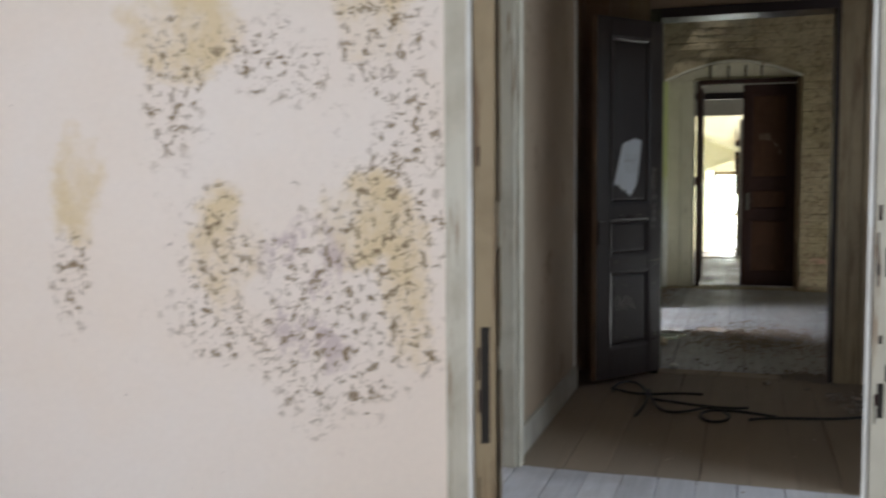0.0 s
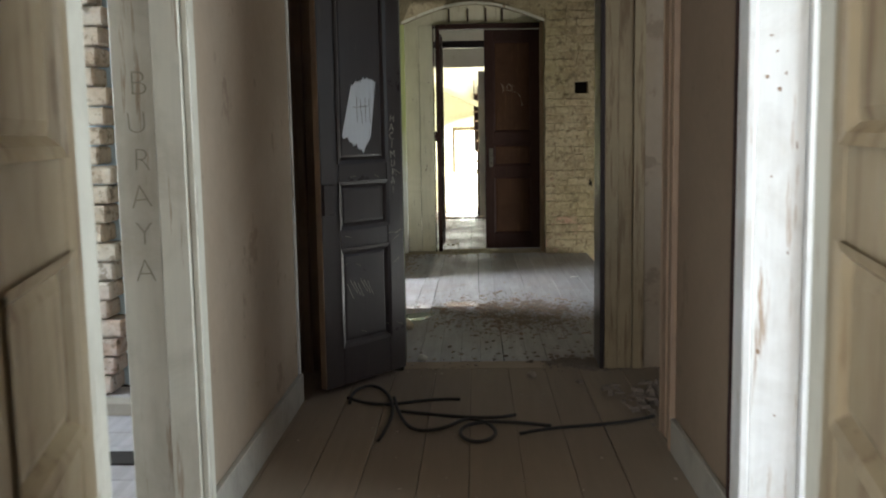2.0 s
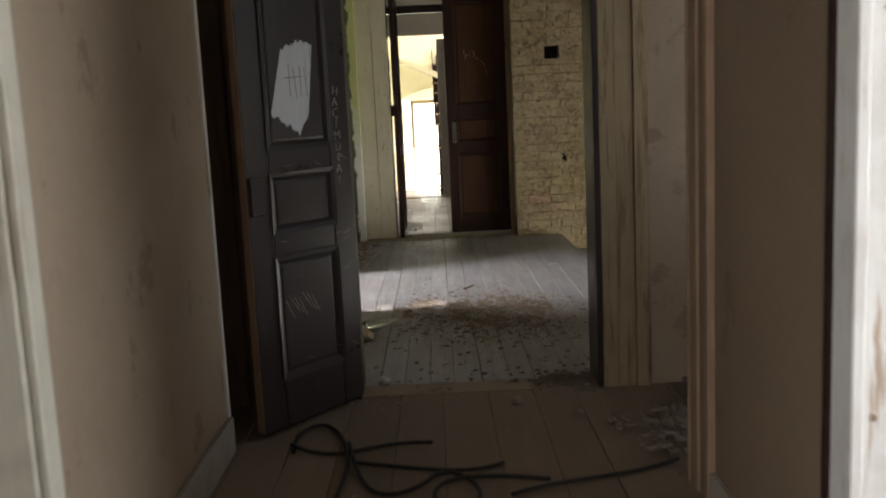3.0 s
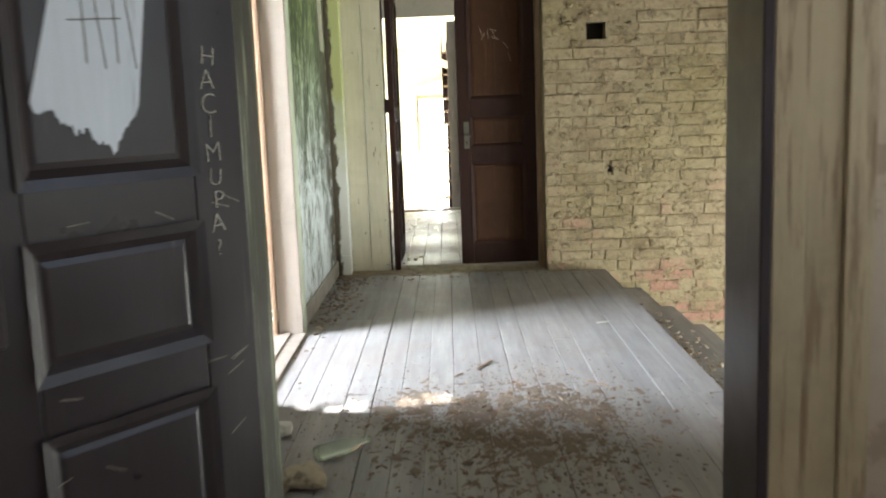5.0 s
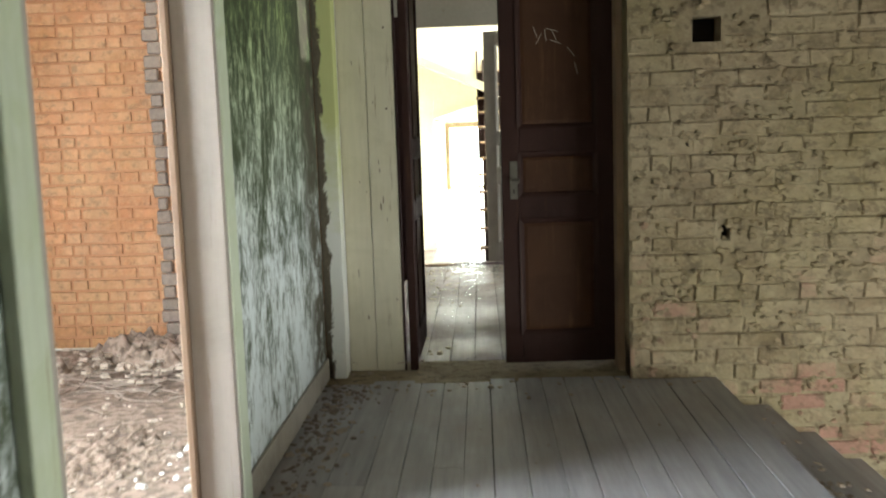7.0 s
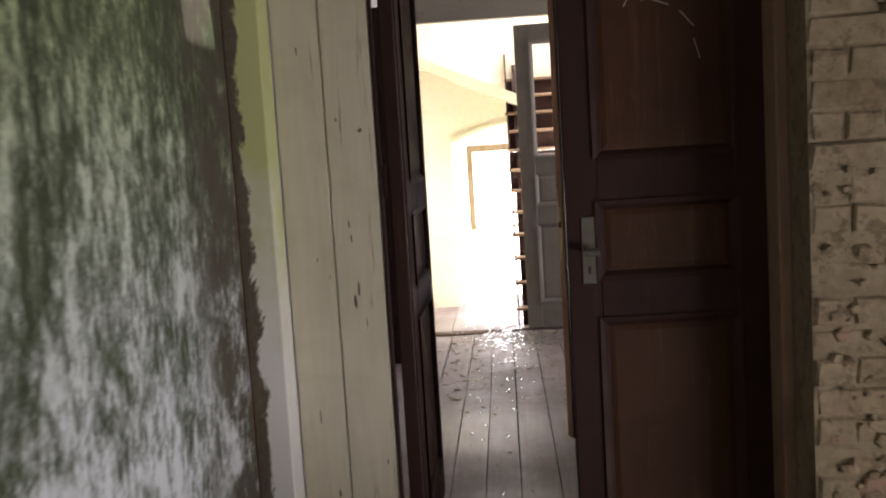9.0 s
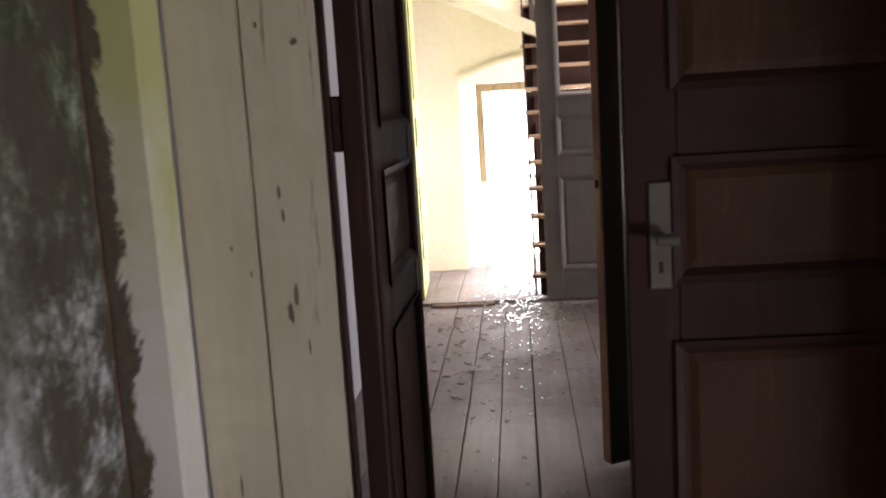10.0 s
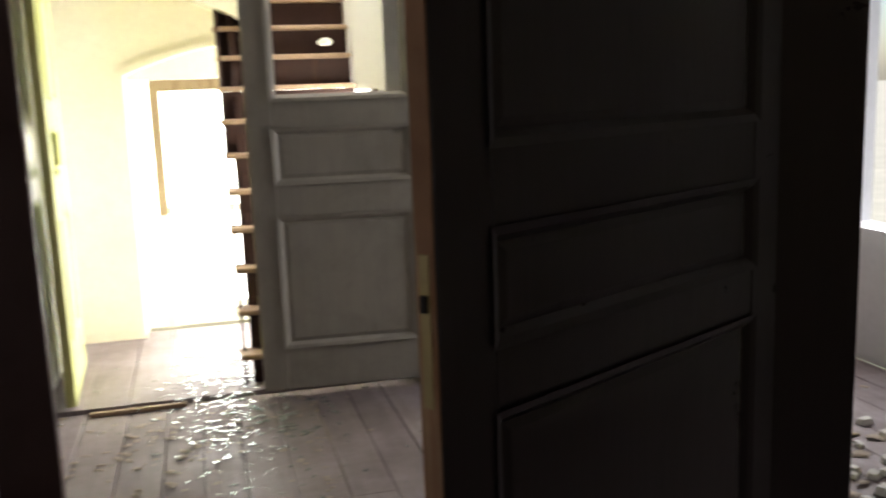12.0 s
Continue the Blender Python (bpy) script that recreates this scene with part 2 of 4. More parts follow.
def stained_pink(name):
    """Pale pink limewash: ochre flaked patches, mauve scuffs, clusters of brown flakes."""
    m, t, b = nodes_of(name)
    v = coords(t)
    fine = noise_node(t, v, 34, 7, 0.7)
    base = mix(t, ramp(t, noise_node(t, v, 0.9, 6, 0.6), (0.35, 0.0), (0.65, 1.0)), (0.82, 0.745, 0.69), (0.81, 0.70, 0.61))
    ochre = spots(t, ((-1.97, 2.05, .24, .20), (-1.21, 2.10, .13, .22), (-1.81, 1.24, .13, .21), (-1.25, 1.36, .16, .16), (-1.10, 1.12, .10, .26), (-2.46, 1.47, .13, .20)))
    ochre = times(t, ochre, ramp(t, noise_node(t, coords(t, (1, 1, .6)), 4.5, 9, .7), (.40, .15), (.56, .8)))
    col = mix(t, ochre, base, mix(t, fine, (0.60, 0.44, 0.22), (0.76, 0.63, 0.38)))
    mauve = times(t, spots(t, ((-1.50, 1.12, .16, .22), (-1.42, .92, .12, .10))), ramp(t, noise_node(t, coords(t, (1, 1, 0.7)), 7, 9, 0.7), (0.49, 0.0), (0.54, 0.75)))
    col = mix(t, mauve, col, (0.52, 0.42, 0.42))
    where = spots(t, ((-1.17, 1.26, .22, .46), (-1.42, .98, .30, .36), (-1.62, 1.93, .22, .14), (-1.88, .97, .24, .13), (-1.18, 2.0, .16, .26), (-2.02, 1.82, .14, .30), (-1.86, 1.18, .14, .26), (-1.08, 1.75, .10, .2), (-2.5, 1.1, .10, .2)), 1.0)
    flake = noise_node(t, coords(t, (1.1, 1, 1.2)), 21, 11, 0.78, 0.4)
    # Specks paint brown flakes together with the small shadows of their relief.
    specks = ramp(t, flake, (0.53, 0.0), (0.555, 1.0))
    few = ramp(t, noise_node(t, coords(t, (1, 1, 1.4)), 10, 10, 0.74), (0.645, 0.0), (0.67, 0.85))
    col = mix(t, times(t, where, specks), col, mix(t, fine, (0.13, 0.09, 0.06), (0.38, 0.28, 0.17)))
    col = mix(t, few, col, (0.30, 0.23, 0.19))
    col = mix(t, 0.25, col, mix(t, fine, (0.6, 0.6, 0.6), (1.1, 1.1, 1.1)), "MULTIPLY")
    finish(t, b, col, 0.9)
    bump(t, b, mix(t, 0.5, fine, times(t, where, flake)), 0.45, 0.008)
    return m


PINK = stained_pink("pink_plaster")
TAN = plaster("tan_plaster", (0.31, 0.235, 0.165), (0.38, 0.30, 0.22), (0.19, 0.13, 0.085), 0.6, 0.60)
CREAM_WALL = plaster("cream_plaster", (0.82, 0.76, 0.58), (0.85, 0.81, 0.68), (0.55, 0.42, 0.25), 0.4, 0.66)
# Brown plaster, its colour darkened to stand for shade beside the doorway.
BROWN_WALL = plaster("shade_darkened_brown", (0.22, 0.155, 0.10), (0.26, 0.19, 0.125), (0.15, 0.1, 0.06), 0.5, 0.62)
BLUE = plaster("blue_plaster", (0.48, 0.62, 0.72), (0.55, 0.68, 0.76), (0.5, 0.45, 0.4), 0.4, 0.68)
WHITE_WALL = plaster("white_plaster", (0.74, 0.75, 0.78), (0.8, 0.8, 0.8), (0.5, 0.48, 0.45), 0.4, 0.66)
GREY_WALL = plaster("grey_plaster", (0.45, 0.43, 0.36), (0.5, 0.47, 0.4), (0.3, 0.27, 0.2), 0.5, 0.62)
MOULD = mould_wall("mouldy_wash")
CREAM = painted_wood("cream_paint", (0.52, 0.49, 0.40), (0.26, 0.17, 0.10), (0.33, 0.29, 0.22), 0.575)
ROSE_CREAM = painted_wood("faded_rose_cream_paint", (0.44, 0.395, 0.345), (0.30, 0.23, 0.17), (0.33, 0.30, 0.25), 0.62)
OLDCREAM = painted_wood("old_brown_cream_paint", (0.31, 0.235, 0.135), (0.17, 0.105, 0.05), (0.19, 0.135, 0.075), 0.53)
WHITE = painted_wood("white_paint", (0.74, 0.73, 0.70), (0.40, 0.27, 0.17), (0.5, 0.46, 0.4), 0.585)
GREENISH = painted_wood("green_cream_paint", (0.66, 0.62, 0.48), (0.28, 0.21, 0.12), (0.50, 0.47, 0.33), 0.60)
DARK = painted_wood("dark_paint", (0.034, 0.025, 0.026), (0.085, 0.066, 0.055), (0.046, 0.036, 0.035), 0.62, 0.34, gloss=0.28)
BROWN = painted_wood("brown_varnish", (0.034, 0.014, 0.011), (0.055, 0.024, 0.013), (0.02, 0.009, 0.008), 0.6, 0.6, gloss=0.22)
PANEL_BROWN = painted_wood("brown_panel", (0.060, 0.025, 0.011), (0.090, 0.042, 0.018), (0.036, 0.015, 0.009), 0.56, 0.55, gloss=0.25)
PALE_GREEN = painted_wood("pale_green_paint", (0.60, 0.66, 0.52), (0.34, 0.30, 0.18), (0.44, 0.52, 0.26), 0.62)
# Yellow-green here is the daylight on the folded leaf, put into its paint.
LEAF_LIT = painted_wood("green_lit_paint", (0.60, 0.62, 0.24), (0.20, 0.20, 0.08), (0.50, 0.55, 0.16), 0.60)
MOSSY = painted_wood("mould_streaked_paint", (0.045, 0.04, 0.033), (0.22, 0.24, 0.15), (0.07, 0.078, 0.045), 0.54, 0.6, gloss=0.25)
BLACK = painted_wood("black_paint", (0.032, 0.023, 0.029), (0.045, 0.03, 0.03), (0.028, 0.022, 0.026), 0.66, 0.34)
FOLIAGE_LIT = foliage_lit_plaster("foliage_light_plaster")
GREY = painted_wood("grey_paint", (0.37, 0.34, 0.285), (0.18, 0.15, 0.12), (0.22, 0.2, 0.17), 0.66)
TIMBER = painted_wood("bare_timber", (0.30, 0.20, 0.13), (0.38, 0.25, 0.15), (0.16, 0.1, 0.07), 0.55, 0.7)
RAW = painted_wood("worn_orange_timber", (0.34, 0.17, 0.08), (0.42, 0.25, 0.13), (0.2, 0.1, 0.06), 0.5, 0.7)
FLOOR_GREY = floor_wood("grey_boards", (0.27, 0.265, 0.275), (0.42, 0.41, 0.425), (0.33, 0.29, 0.265), 0.5)
FLOOR_TAN = floor_wood("dusty_boards", (0.22, 0.17, 0.12), (0.25, 0.195, 0.14), (0.23, 0.175, 0.125), 0.85)
FLOOR_PALE = floor_wood("pale_boards", (0.38, 0.37, 0.39), (0.54, 0.53, 0.55), (0.33, 0.29, 0.26), 0.5)
FLOOR_MAUVE = floor_wood("mauve_boards", (0.19, 0.155, 0.16), (0.28, 0.235, 0.24), (0.12, 0.085, 0.08), 0.45)
BRICK = brick_face("yellowed_brick", (0.19, 0.14, 0.08), (0.36, 0.285, 0.18), (0.36, 0.295, 0.19), 0.51, (0.36, 0.18, 0.14), 0.65, 0.85)
MORTAR = brick_face("old_mortar", (0.21, 0.16, 0.10), (0.26, 0.205, 0.13), (0.34, 0.28, 0.18), 0.485, None, 0.7, 0.7)
ORANGE_BRICK = brick_face("orange_brick", (0.40, 0.18, 0.085), (0.47, 0.235, 0.115), (0.48, 0.28, 0.155), 0.50, None, 0.45, 0.65)
ORANGE_MORTAR = plaster("orange_mortar", (0.40, 0.19, 0.09), (0.45, 0.23, 0.12), (0.28, 0.15, 0.08), 0.5, 0.60, 4)
EARTH = plaster("rubble_earth", (0.27, 0.195, 0.15), (0.35, 0.27, 0.21), (0.12, 0.085, 0.06), 0.8, 0.5, 5)
TORN = brick_face("torn_pale_brick", (0.46, 0.33, 0.26), (0.60, 0.48, 0.40), (0.60, 0.54, 0.48), 0.5)
SOIL = plain("damp_dirt", (0.20, 0.158, 0.127), 0.95, 0, 0.55, 34)
DUSTY = plain("dusty_timber", (0.27, 0.23, 0.20), 0.9, 0, 0.35, 12)
CRUMB = plain("plaster_crumbs", (0.36, 0.30, 0.24), 0.95, 0, 0.4, 30)
STEEL = plain("dull_steel", (0.13, 0.12, 0.10), 0.6, 0.5, 0.3, 14)
BRASS = plain("old_brass", (0.36, 0.28, 0.13), 0.45, 0.8, 0.35, 14)
CABLE = plain("black_cable", (0.02, 0.018, 0.016), 0.6)
CHALK = plain("chalk_scratch", (0.50, 0.46, 0.38), 0.9)
SMEAR = painted_wood("white_limewash", (0.64, 0.67, 0.72), (0.42, 0.44, 0.48), (0.48, 0.51, 0.56), 0.54, 0.7)
FAINT = plain("faded_pencil", (0.25, 0.225, 0.17), 0.9)
PENCIL = plain("pencil_line", (0.10, 0.09, 0.08), 0.8)
SOOT = plain("soot", (0.03, 0.028, 0.026), 0.95, 0, 0.4, 14)
# Near-black colour that stands for the shade in holes, slots and gaps.
SHADE_BLACK = plain("shade_black", (0.02, 0.016, 0.013), 0.95)
SHARD = glass("broken_glass", (0.85, 0.95, 0.95), 0.02)
PANE = glass("window_glass")
BOTTLE = glass("green_bottle_glass", (0.78, 0.88, 0.76), 0.2)
PAPER = plain("crumpled_paper", (0.62, 0.61, 0.57), 0.85, 0, 0.15)
LEAF = plain("yellow_leaf", (0.50, 0.42, 0.08), 0.7)
GROUND = plain("outside_ground", (0.42, 0.40, 0.32), 0.95, 0, 0.4, 1.5)


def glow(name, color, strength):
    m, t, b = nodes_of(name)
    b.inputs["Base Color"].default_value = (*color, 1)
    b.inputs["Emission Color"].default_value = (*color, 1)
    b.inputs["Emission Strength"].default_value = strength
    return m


# Glowing sheet beyond the glazed door, standing in for overexposed sky.
SKY_GLOW = glow("sky_panel_glow", (1.0, 1.0, 0.93), 3.5)


# ---- builders ----
def box(bm, x0, x1, y0, y1, z0, z1):
    v = [bm.verts.new(p) for p in ((x0, y0, z0), (x1, y0, z0), (x1, y1, z0), (x0, y1, z0), (x0, y0, z1), (x1, y0, z1), (x1, y1, z1), (x0, y1, z1))]
    for f in ((0, 3, 2, 1), (4, 5, 6, 7), (0, 1, 5, 4), (1, 2, 6, 5), (2, 3, 7, 6), (3, 0, 4, 7)):
        bm.faces.new([v[i] for i in f])
    return v


def boxes(*spans, bevel=0.0):
    bm = bmesh.new()
    for s in spans:
        box(bm, *s)
    if bevel:
        bmesh.ops.bevel(bm, geom=list(bm.edges), offset=bevel, segments=1, affect="EDGES")
    return bm


def prism(outline, axis, a, b):
    """A slab between a and b on the axis, with that outline on the other two."""
    bm = bmesh.new()
    def at(p, w):
        return {"x": (w, p[0], p[1]), "y": (p[0], w, p[1]), "z": (p[0], p[1], w)}[axis]
    r0 = [bm.verts.new(at(p, a)) for p in outline]
    r1 = [bm.verts.new(at(p, b)) for p in outline]
    n = len(outline)
    bm.faces.new(r0)
    bm.faces.new(r1[::-1])
    for i in range(n):
        bm.faces.new((r0[i], r1[i], r1[(i + 1) % n], r0[(i + 1) % n]))
    bmesh.ops.recalc_face_normals(bm, faces=list(bm.faces))
    return bm


def mesh_of(name, bm, material):
    me = bpy.data.meshes.new(name)
    bm.to_mesh(me)
    bm.free()
    me.materials.append(material)
    return me


def part(name, bm, material, parent=None, label=""):
    ob = new(name, mesh_of(name, bm, material))
    ob.parent = parent
    return tagged(ob, label)


def thing(name, m, label, category, group=""):
    ob = new(name)
    ob.empty_display_size = 0.1
    ob.matrix_world = m
    return tagged(ob, label, category, group)


def whole(name, bm, material, label, category="", kind="", group=""):
    return tagged(part(name, bm, material), label, category, group, kind)


def wall(name, axis, a, b, u0, u1, z0, z1, holes, material, label):
    """A wall from a to b across the axis and u0 to u1 along it, with openings (u0, u1, z0, z1)."""
    us = sorted({u0, u1, *(h[0] for h in holes), *(h[1] for h in holes)})
    bm = bmesh.new()
    for p, q in zip(us, us[1:]):
        zs = [z0]
        for h in sorted(holes, key=lambda k: k[2]):
            if h[0] < (p + q) / 2 < h[1]:
                zs += [h[2], h[3]]
        zs.append(z1)
        for lo, hi in zip(zs[::2], zs[1::2]):
            if hi - lo > 1e-4:
                box(bm, *((p, q, a, b) if axis == "y" else (a, b, p, q)), lo, hi)
    return whole(name, bm, material, label, "wall", "structure")


def slab(name, x0, x1, y0, y1, z0, z1, holes, material, label):
    """A ceiling with openings (x0, x1, y0, y1)."""
    xs = sorted({x0, x1, *(h[0] for h in holes), *(h[1] for h in holes)})
    bm = bmesh.new()
    for p, q in zip(xs, xs[1:]):
        ys = [y0]
        for h in sorted(holes, key=lambda k: k[2]):
            if h[0] < (p + q) / 2 < h[1]:
                ys += [h[2], h[3]]
        ys.append(y1)
        for lo, hi in zip(ys[::2], ys[1::2]):
            if hi - lo > 1e-4:
                box(bm, p, q, lo, hi, z0, z1)
    return whole(name, bm, material, label, "ceiling", "structure")


def moulded_frame(x0, x1, z0, z1, w, y_out, y_in):
    """A sloping moulding round a panel."""
    bm = bmesh.new()
    o = [bm.verts.new((x, y_out, z)) for x, z in ((x0, z0), (x1, z0), (x1, z1), (x0, z1))]
    i = [bm.verts.new((x, y_in, z)) for x, z in ((x0 + w, z0 + w), (x1 - w, z0 + w), (x1 - w, z1 - w), (x0 + w, z1 - w))]
    k = [bm.verts.new((x, y_out * 0.45 + y_in * 0.55 + (y_out - y_in) * 0.3, z)) for x, z in ((x0 + w * .5, z0 + w * .5), (x1 - w * .5, z0 + w * .5), (x1 - w * .5, z1 - w * .5), (x0 + w * .5, z1 - w * .5))]
    for r, s in ((o, k), (k, i)):
        for j in range(4):
            bm.faces.new((r[j], r[(j + 1) % 4], s[(j + 1) % 4], s[j]))
    bmesh.ops.recalc_face_normals(bm, faces=list(bm.faces))
    return bm


def raised_panel(x0, x1, z0, z1, t, bevel=0.04):
    """A panel with a raised field on both faces."""
    bm = boxes((x0, x1, -t * 0.18, t * 0.18, z0, z1))
    for s in (-1, 1):
        o = [bm.verts.new((x, s * t * 0.181, z)) for x, z in ((x0 + .012, z0 + .012), (x1 - .012, z0 + .012), (x1 - .012, z1 - .012), (x0 + .012, z1 - .012))]
        b = bevel
        i = [bm.verts.new((x, s * t * 0.36, z)) for x, z in ((x0 + b, z0 + b), (x1 - b, z0 + b), (x1 - b, z1 - b), (x0 + b, z1 - b))]
        bm.faces.new(i if s > 0 else i[::-1])
        for j in range(4):
            f = (o[j], o[(j + 1) % 4], i[(j + 1) % 4], i[j])
            bm.faces.new(f if s > 0 else f[::-1])
    bmesh.ops.recalc_face_normals(bm, faces=list(bm.faces))
    return bm


def door_leaf(name, m, w, h, panels, frame_mat, panel_mat, label, t=0.045, stile=0.11, missing=(), group="", free_edge=None, bead=.034):
    """A framed leaf: its hinge side stands at the origin, the leaf runs along +x. panels: (z0, z1) of each field."""
    d = thing(name, m, label, "door", group)
    for x in (0.0, w - stile):
        part("stile", boxes((x, x + stile, -t / 2, t / 2, 0.015, h), bevel=0.004), frame_mat, d)
    zs = [0.015] + [z for p in panels for z in p] + [h]
    for a, b in zip(zs[::2], zs[1::2]):
        part("rail", boxes((stile, w - stile, -t / 2 + .001, t / 2 - .001, a, b), bevel=0.003), frame_mat, d)
    for k, (a, b) in enumerate(panels):
        if k not in missing:
            p = part("panel", raised_panel(stile, w - stile, a, b, t), panel_mat, d)
        for s in (-1, 1):
            part("moulding", moulded_frame(stile - .012, w - stile + .012, a - .012, b + .012, bead, s * (t / 2 + .008), s * t * 0.2), frame_mat, d)
    if free_edge:
        part("worn_edge", boxes((w + .0005, w + .004, -t / 2 + .002, t / 2 - .002, .02, h - .004)), free_edge, d, "bare worn wood along the lock edge")
    return d


def strips(name, spans, material, label, bevel=0.004, kind="structure", category="trim"):
    """A frame made of boards; each board is a piece of it."""
    d = tagged(new(name), label, category, "", kind)
    for s in spans:
        part("board", boxes(s, bevel=bevel), material, d)
    return d


def boards(name, x0, x1, y0, y1, width, top, material, label, seed, thick=0.03, gap=0.0035, joint=None, along="y"):
    """A floor of boards, each with its own edges."""
    r = random.Random(seed)
    d = tagged(new(name), label, "floor", "", "structure")
    x, end = (x0, x1) if along == "y" else (y0, y1)
    lo, hi = (y0, y1) if along == "y" else (x0, x1)
    while x < end - 0.02:
        w = min(width * r.uniform(0.86, 1.16), end - x)
        cuts = [lo]
        if joint and r.random() < 0.6:
            cuts.append(lo + (hi - lo) * r.uniform(0.3, 0.75))
        cuts.append(hi)
        for a, b in zip(cuts, cuts[1:]):
            dz = r.uniform(-0.002, 0.001)
            bm = bmesh.new()
            n = max(1, int((b - a) / 1.2))
            g = gap * r.uniform(0.4, 1.5)
            xs = (x + g / 2, x + g / 2 + .004, x + w - g / 2 - .004, x + w - g / 2)
            prev = None
            for i in range(n + 1):
                y = a + .002 + (b - a - .004) * i / n
                wob = r.uniform(-.0015, .0015)
                ring = [(xs[0] + wob, y, top - thick), (xs[0] + wob, y, top + dz - .0025), (xs[1] + wob, y, top + dz), (xs[2] + wob, y, top + dz + r.uniform(-.002, .001)), (xs[3] + wob, y, top + dz - .0025), (xs[3] + wob, y, top - thick)]
                ring = [bm.verts.new(p if along == "y" else (p[1], p[0], p[2])) for p in ring]
                if prev:
                    for j in range(5):
                        bm.faces.new((prev[j], prev[j + 1], ring[j + 1], ring[j]))
                else:
                    bm.faces.new(ring)
                prev = ring
            bm.faces.new(prev[::-1])
            bmesh.ops.recalc_face_normals(bm, faces=list(bm.faces))
            part("plank", bm, material, d)
        x += w
    return d


def chips(name, spots, material, label, seed, flat=0.35, category="debris"):
    """Loose irregular bits lying on a floor. spots: (x, y, z, spread x, spread y, count, size)."""
    r = random.Random(seed)
    verts, faces = [], []
    for cx, cy, cz, sx, sy, n, size in spots:
        for _ in range(n):
            x, y = r.gauss(cx, sx), r.gauss(cy, sy)
            s = size * r.uniform(0.4, 1.5)
            ang = r.uniform(0, 6.28)
            ca, sa = math.cos(ang), math.sin(ang)
            el = r.uniform(0.45, 1.0)
            tilt = r.uniform(-.35, .35)
            base = len(verts)
            k = 5
            pts = [(math.cos(6.283 * i / k + r.uniform(-.3, .3)), math.sin(6.283 * i / k + r.uniform(-.3, .3)) * el) for i in range(k)]
            hgt = s * flat * r.uniform(.5, 1.4)
            for up in (0, 1):
                for px, py in pts:
                    q = 1 - .3 * up
                    lx, ly = px * s * q, py * s * q
                    verts.append((x + lx * ca - ly * sa, y + lx * sa + ly * ca, cz + (hgt if up else 0) + max(-cz * 0 - 0.0, lx * tilt * .5 + abs(tilt) * s * .5)))
            faces.append([base + k + i for i in range(k)])
            for i in range(k):
                faces.append([base + i, base + (i + 1) % k, base + k + (i + 1) % k, base + k + i])
            faces.append([base + k - 1 - i for i in range(k)])
    me = bpy.data.meshes.new(name)
    me.from_pydata(verts, [], faces)
    me.materials.append(material)
    return tagged(new(name, me), label, category, "", "stuff")


def heap(name, cx, cy, z, rx, ry, h, material, label, seed, cells=110):
    """A low heap of dirt with an uneven surface, feathering out to the floor."""
    bm = bmesh.new()
    grid = []
    for i in range(cells + 1):
        row = []
        for j in range(cells + 1):
            u, v = 2 * i / cells - 1, 2 * j / cells - 1
            n1 = noise.noise((u * 2.2 + seed, v * 2.2, 1.7)) * .5 + noise.noise((u * 9 + seed, v * 9, 3.1)) * .4 + (noise.noise((u * 24 + seed, v * 24, 5.1)) * .45 + noise.noise((u * 47 + seed, v * 47, 8.1)) * .35) * (1 if h < .05 else .3)
            fall = 1 - (u * u + v * v) ** .5
            row.append(bm.verts.new((cx + rx * u, cy + ry * v, z + h * max(-0.5, min(1.0, fall * 1.3 + n1 * 1.25 - .45)) - .004)))
        grid.append(row)
    for i in range(cells):
        for j in range(cells):
            bm.faces.new((grid[i][j], grid[i + 1][j], grid[i + 1][j + 1], grid[i][j + 1]))
    for f in bm.faces:
        f.smooth = True
    return whole(name, bm, material, label, "debris", "stuff")


def tube(name, pts, radius, material, label, category="cable"):
    cu = bpy.data.curves.new(name, "CURVE")
    cu.dimensions, cu.bevel_depth, cu.bevel_resolution, cu.resolution_u = "3D", radius, 2, 8
    sp = cu.splines.new("NURBS")
    sp.points.add(len(pts) - 1)
    for p, q in zip(sp.points, pts):
        p.co = (*q, 1)
    sp.use_endpoint_u, sp.order_u = True, 4
    cu.materials.append(material)
    return tagged(new(name, cu), label, category)


def letters(word, m, size, step, material, parent, label):
    """Hand-lettered writing that runs downwards, a letter below the other."""
    r = random.Random(len(word))
    for k, ch in enumerate(word):
        cu = bpy.data.curves.new("letter", "FONT")
        cu.body, cu.size, cu.extrude, cu.align_x = ch, size * r.uniform(.9, 1.12), 0.0006, "CENTER"
        cu.offset = -0.0028 * size / .1
        cu.materials.append(material)
        o = new("letter", cu)
        o.parent = parent
        o.matrix_basis = m @ pose(r.uniform(-.006, .006), -k * step, 0, 0, 0, r.uniform(-9, 9))
        tagged(o, label if k == 0 else "")


def blob(name, centre, rx, rz, normal_y, material, parent, seed, label="", n=26):
    """A thin uneven patch of paint on an upright face that looks along y."""
    r = random.Random(seed)
    ph = [r.uniform(0, 6.28) for _ in range(4)]
    out = []
    for i in range(n):
        a = 6.2832 * i / n
        k = 1 + .13 * math.sin(2 * a + ph[0]) + .1 * math.sin(5 * a + ph[1]) + .08 * math.sin(9 * a + ph[2]) + r.uniform(-.06, .06)
        out.append((centre[0] + rx * k * math.cos(a), centre[2] + rz * k * math.sin(a)))
    y = centre[1]
    return part(name, prism(out, "y", y, y + normal_y * 0.0015), material, parent, label)


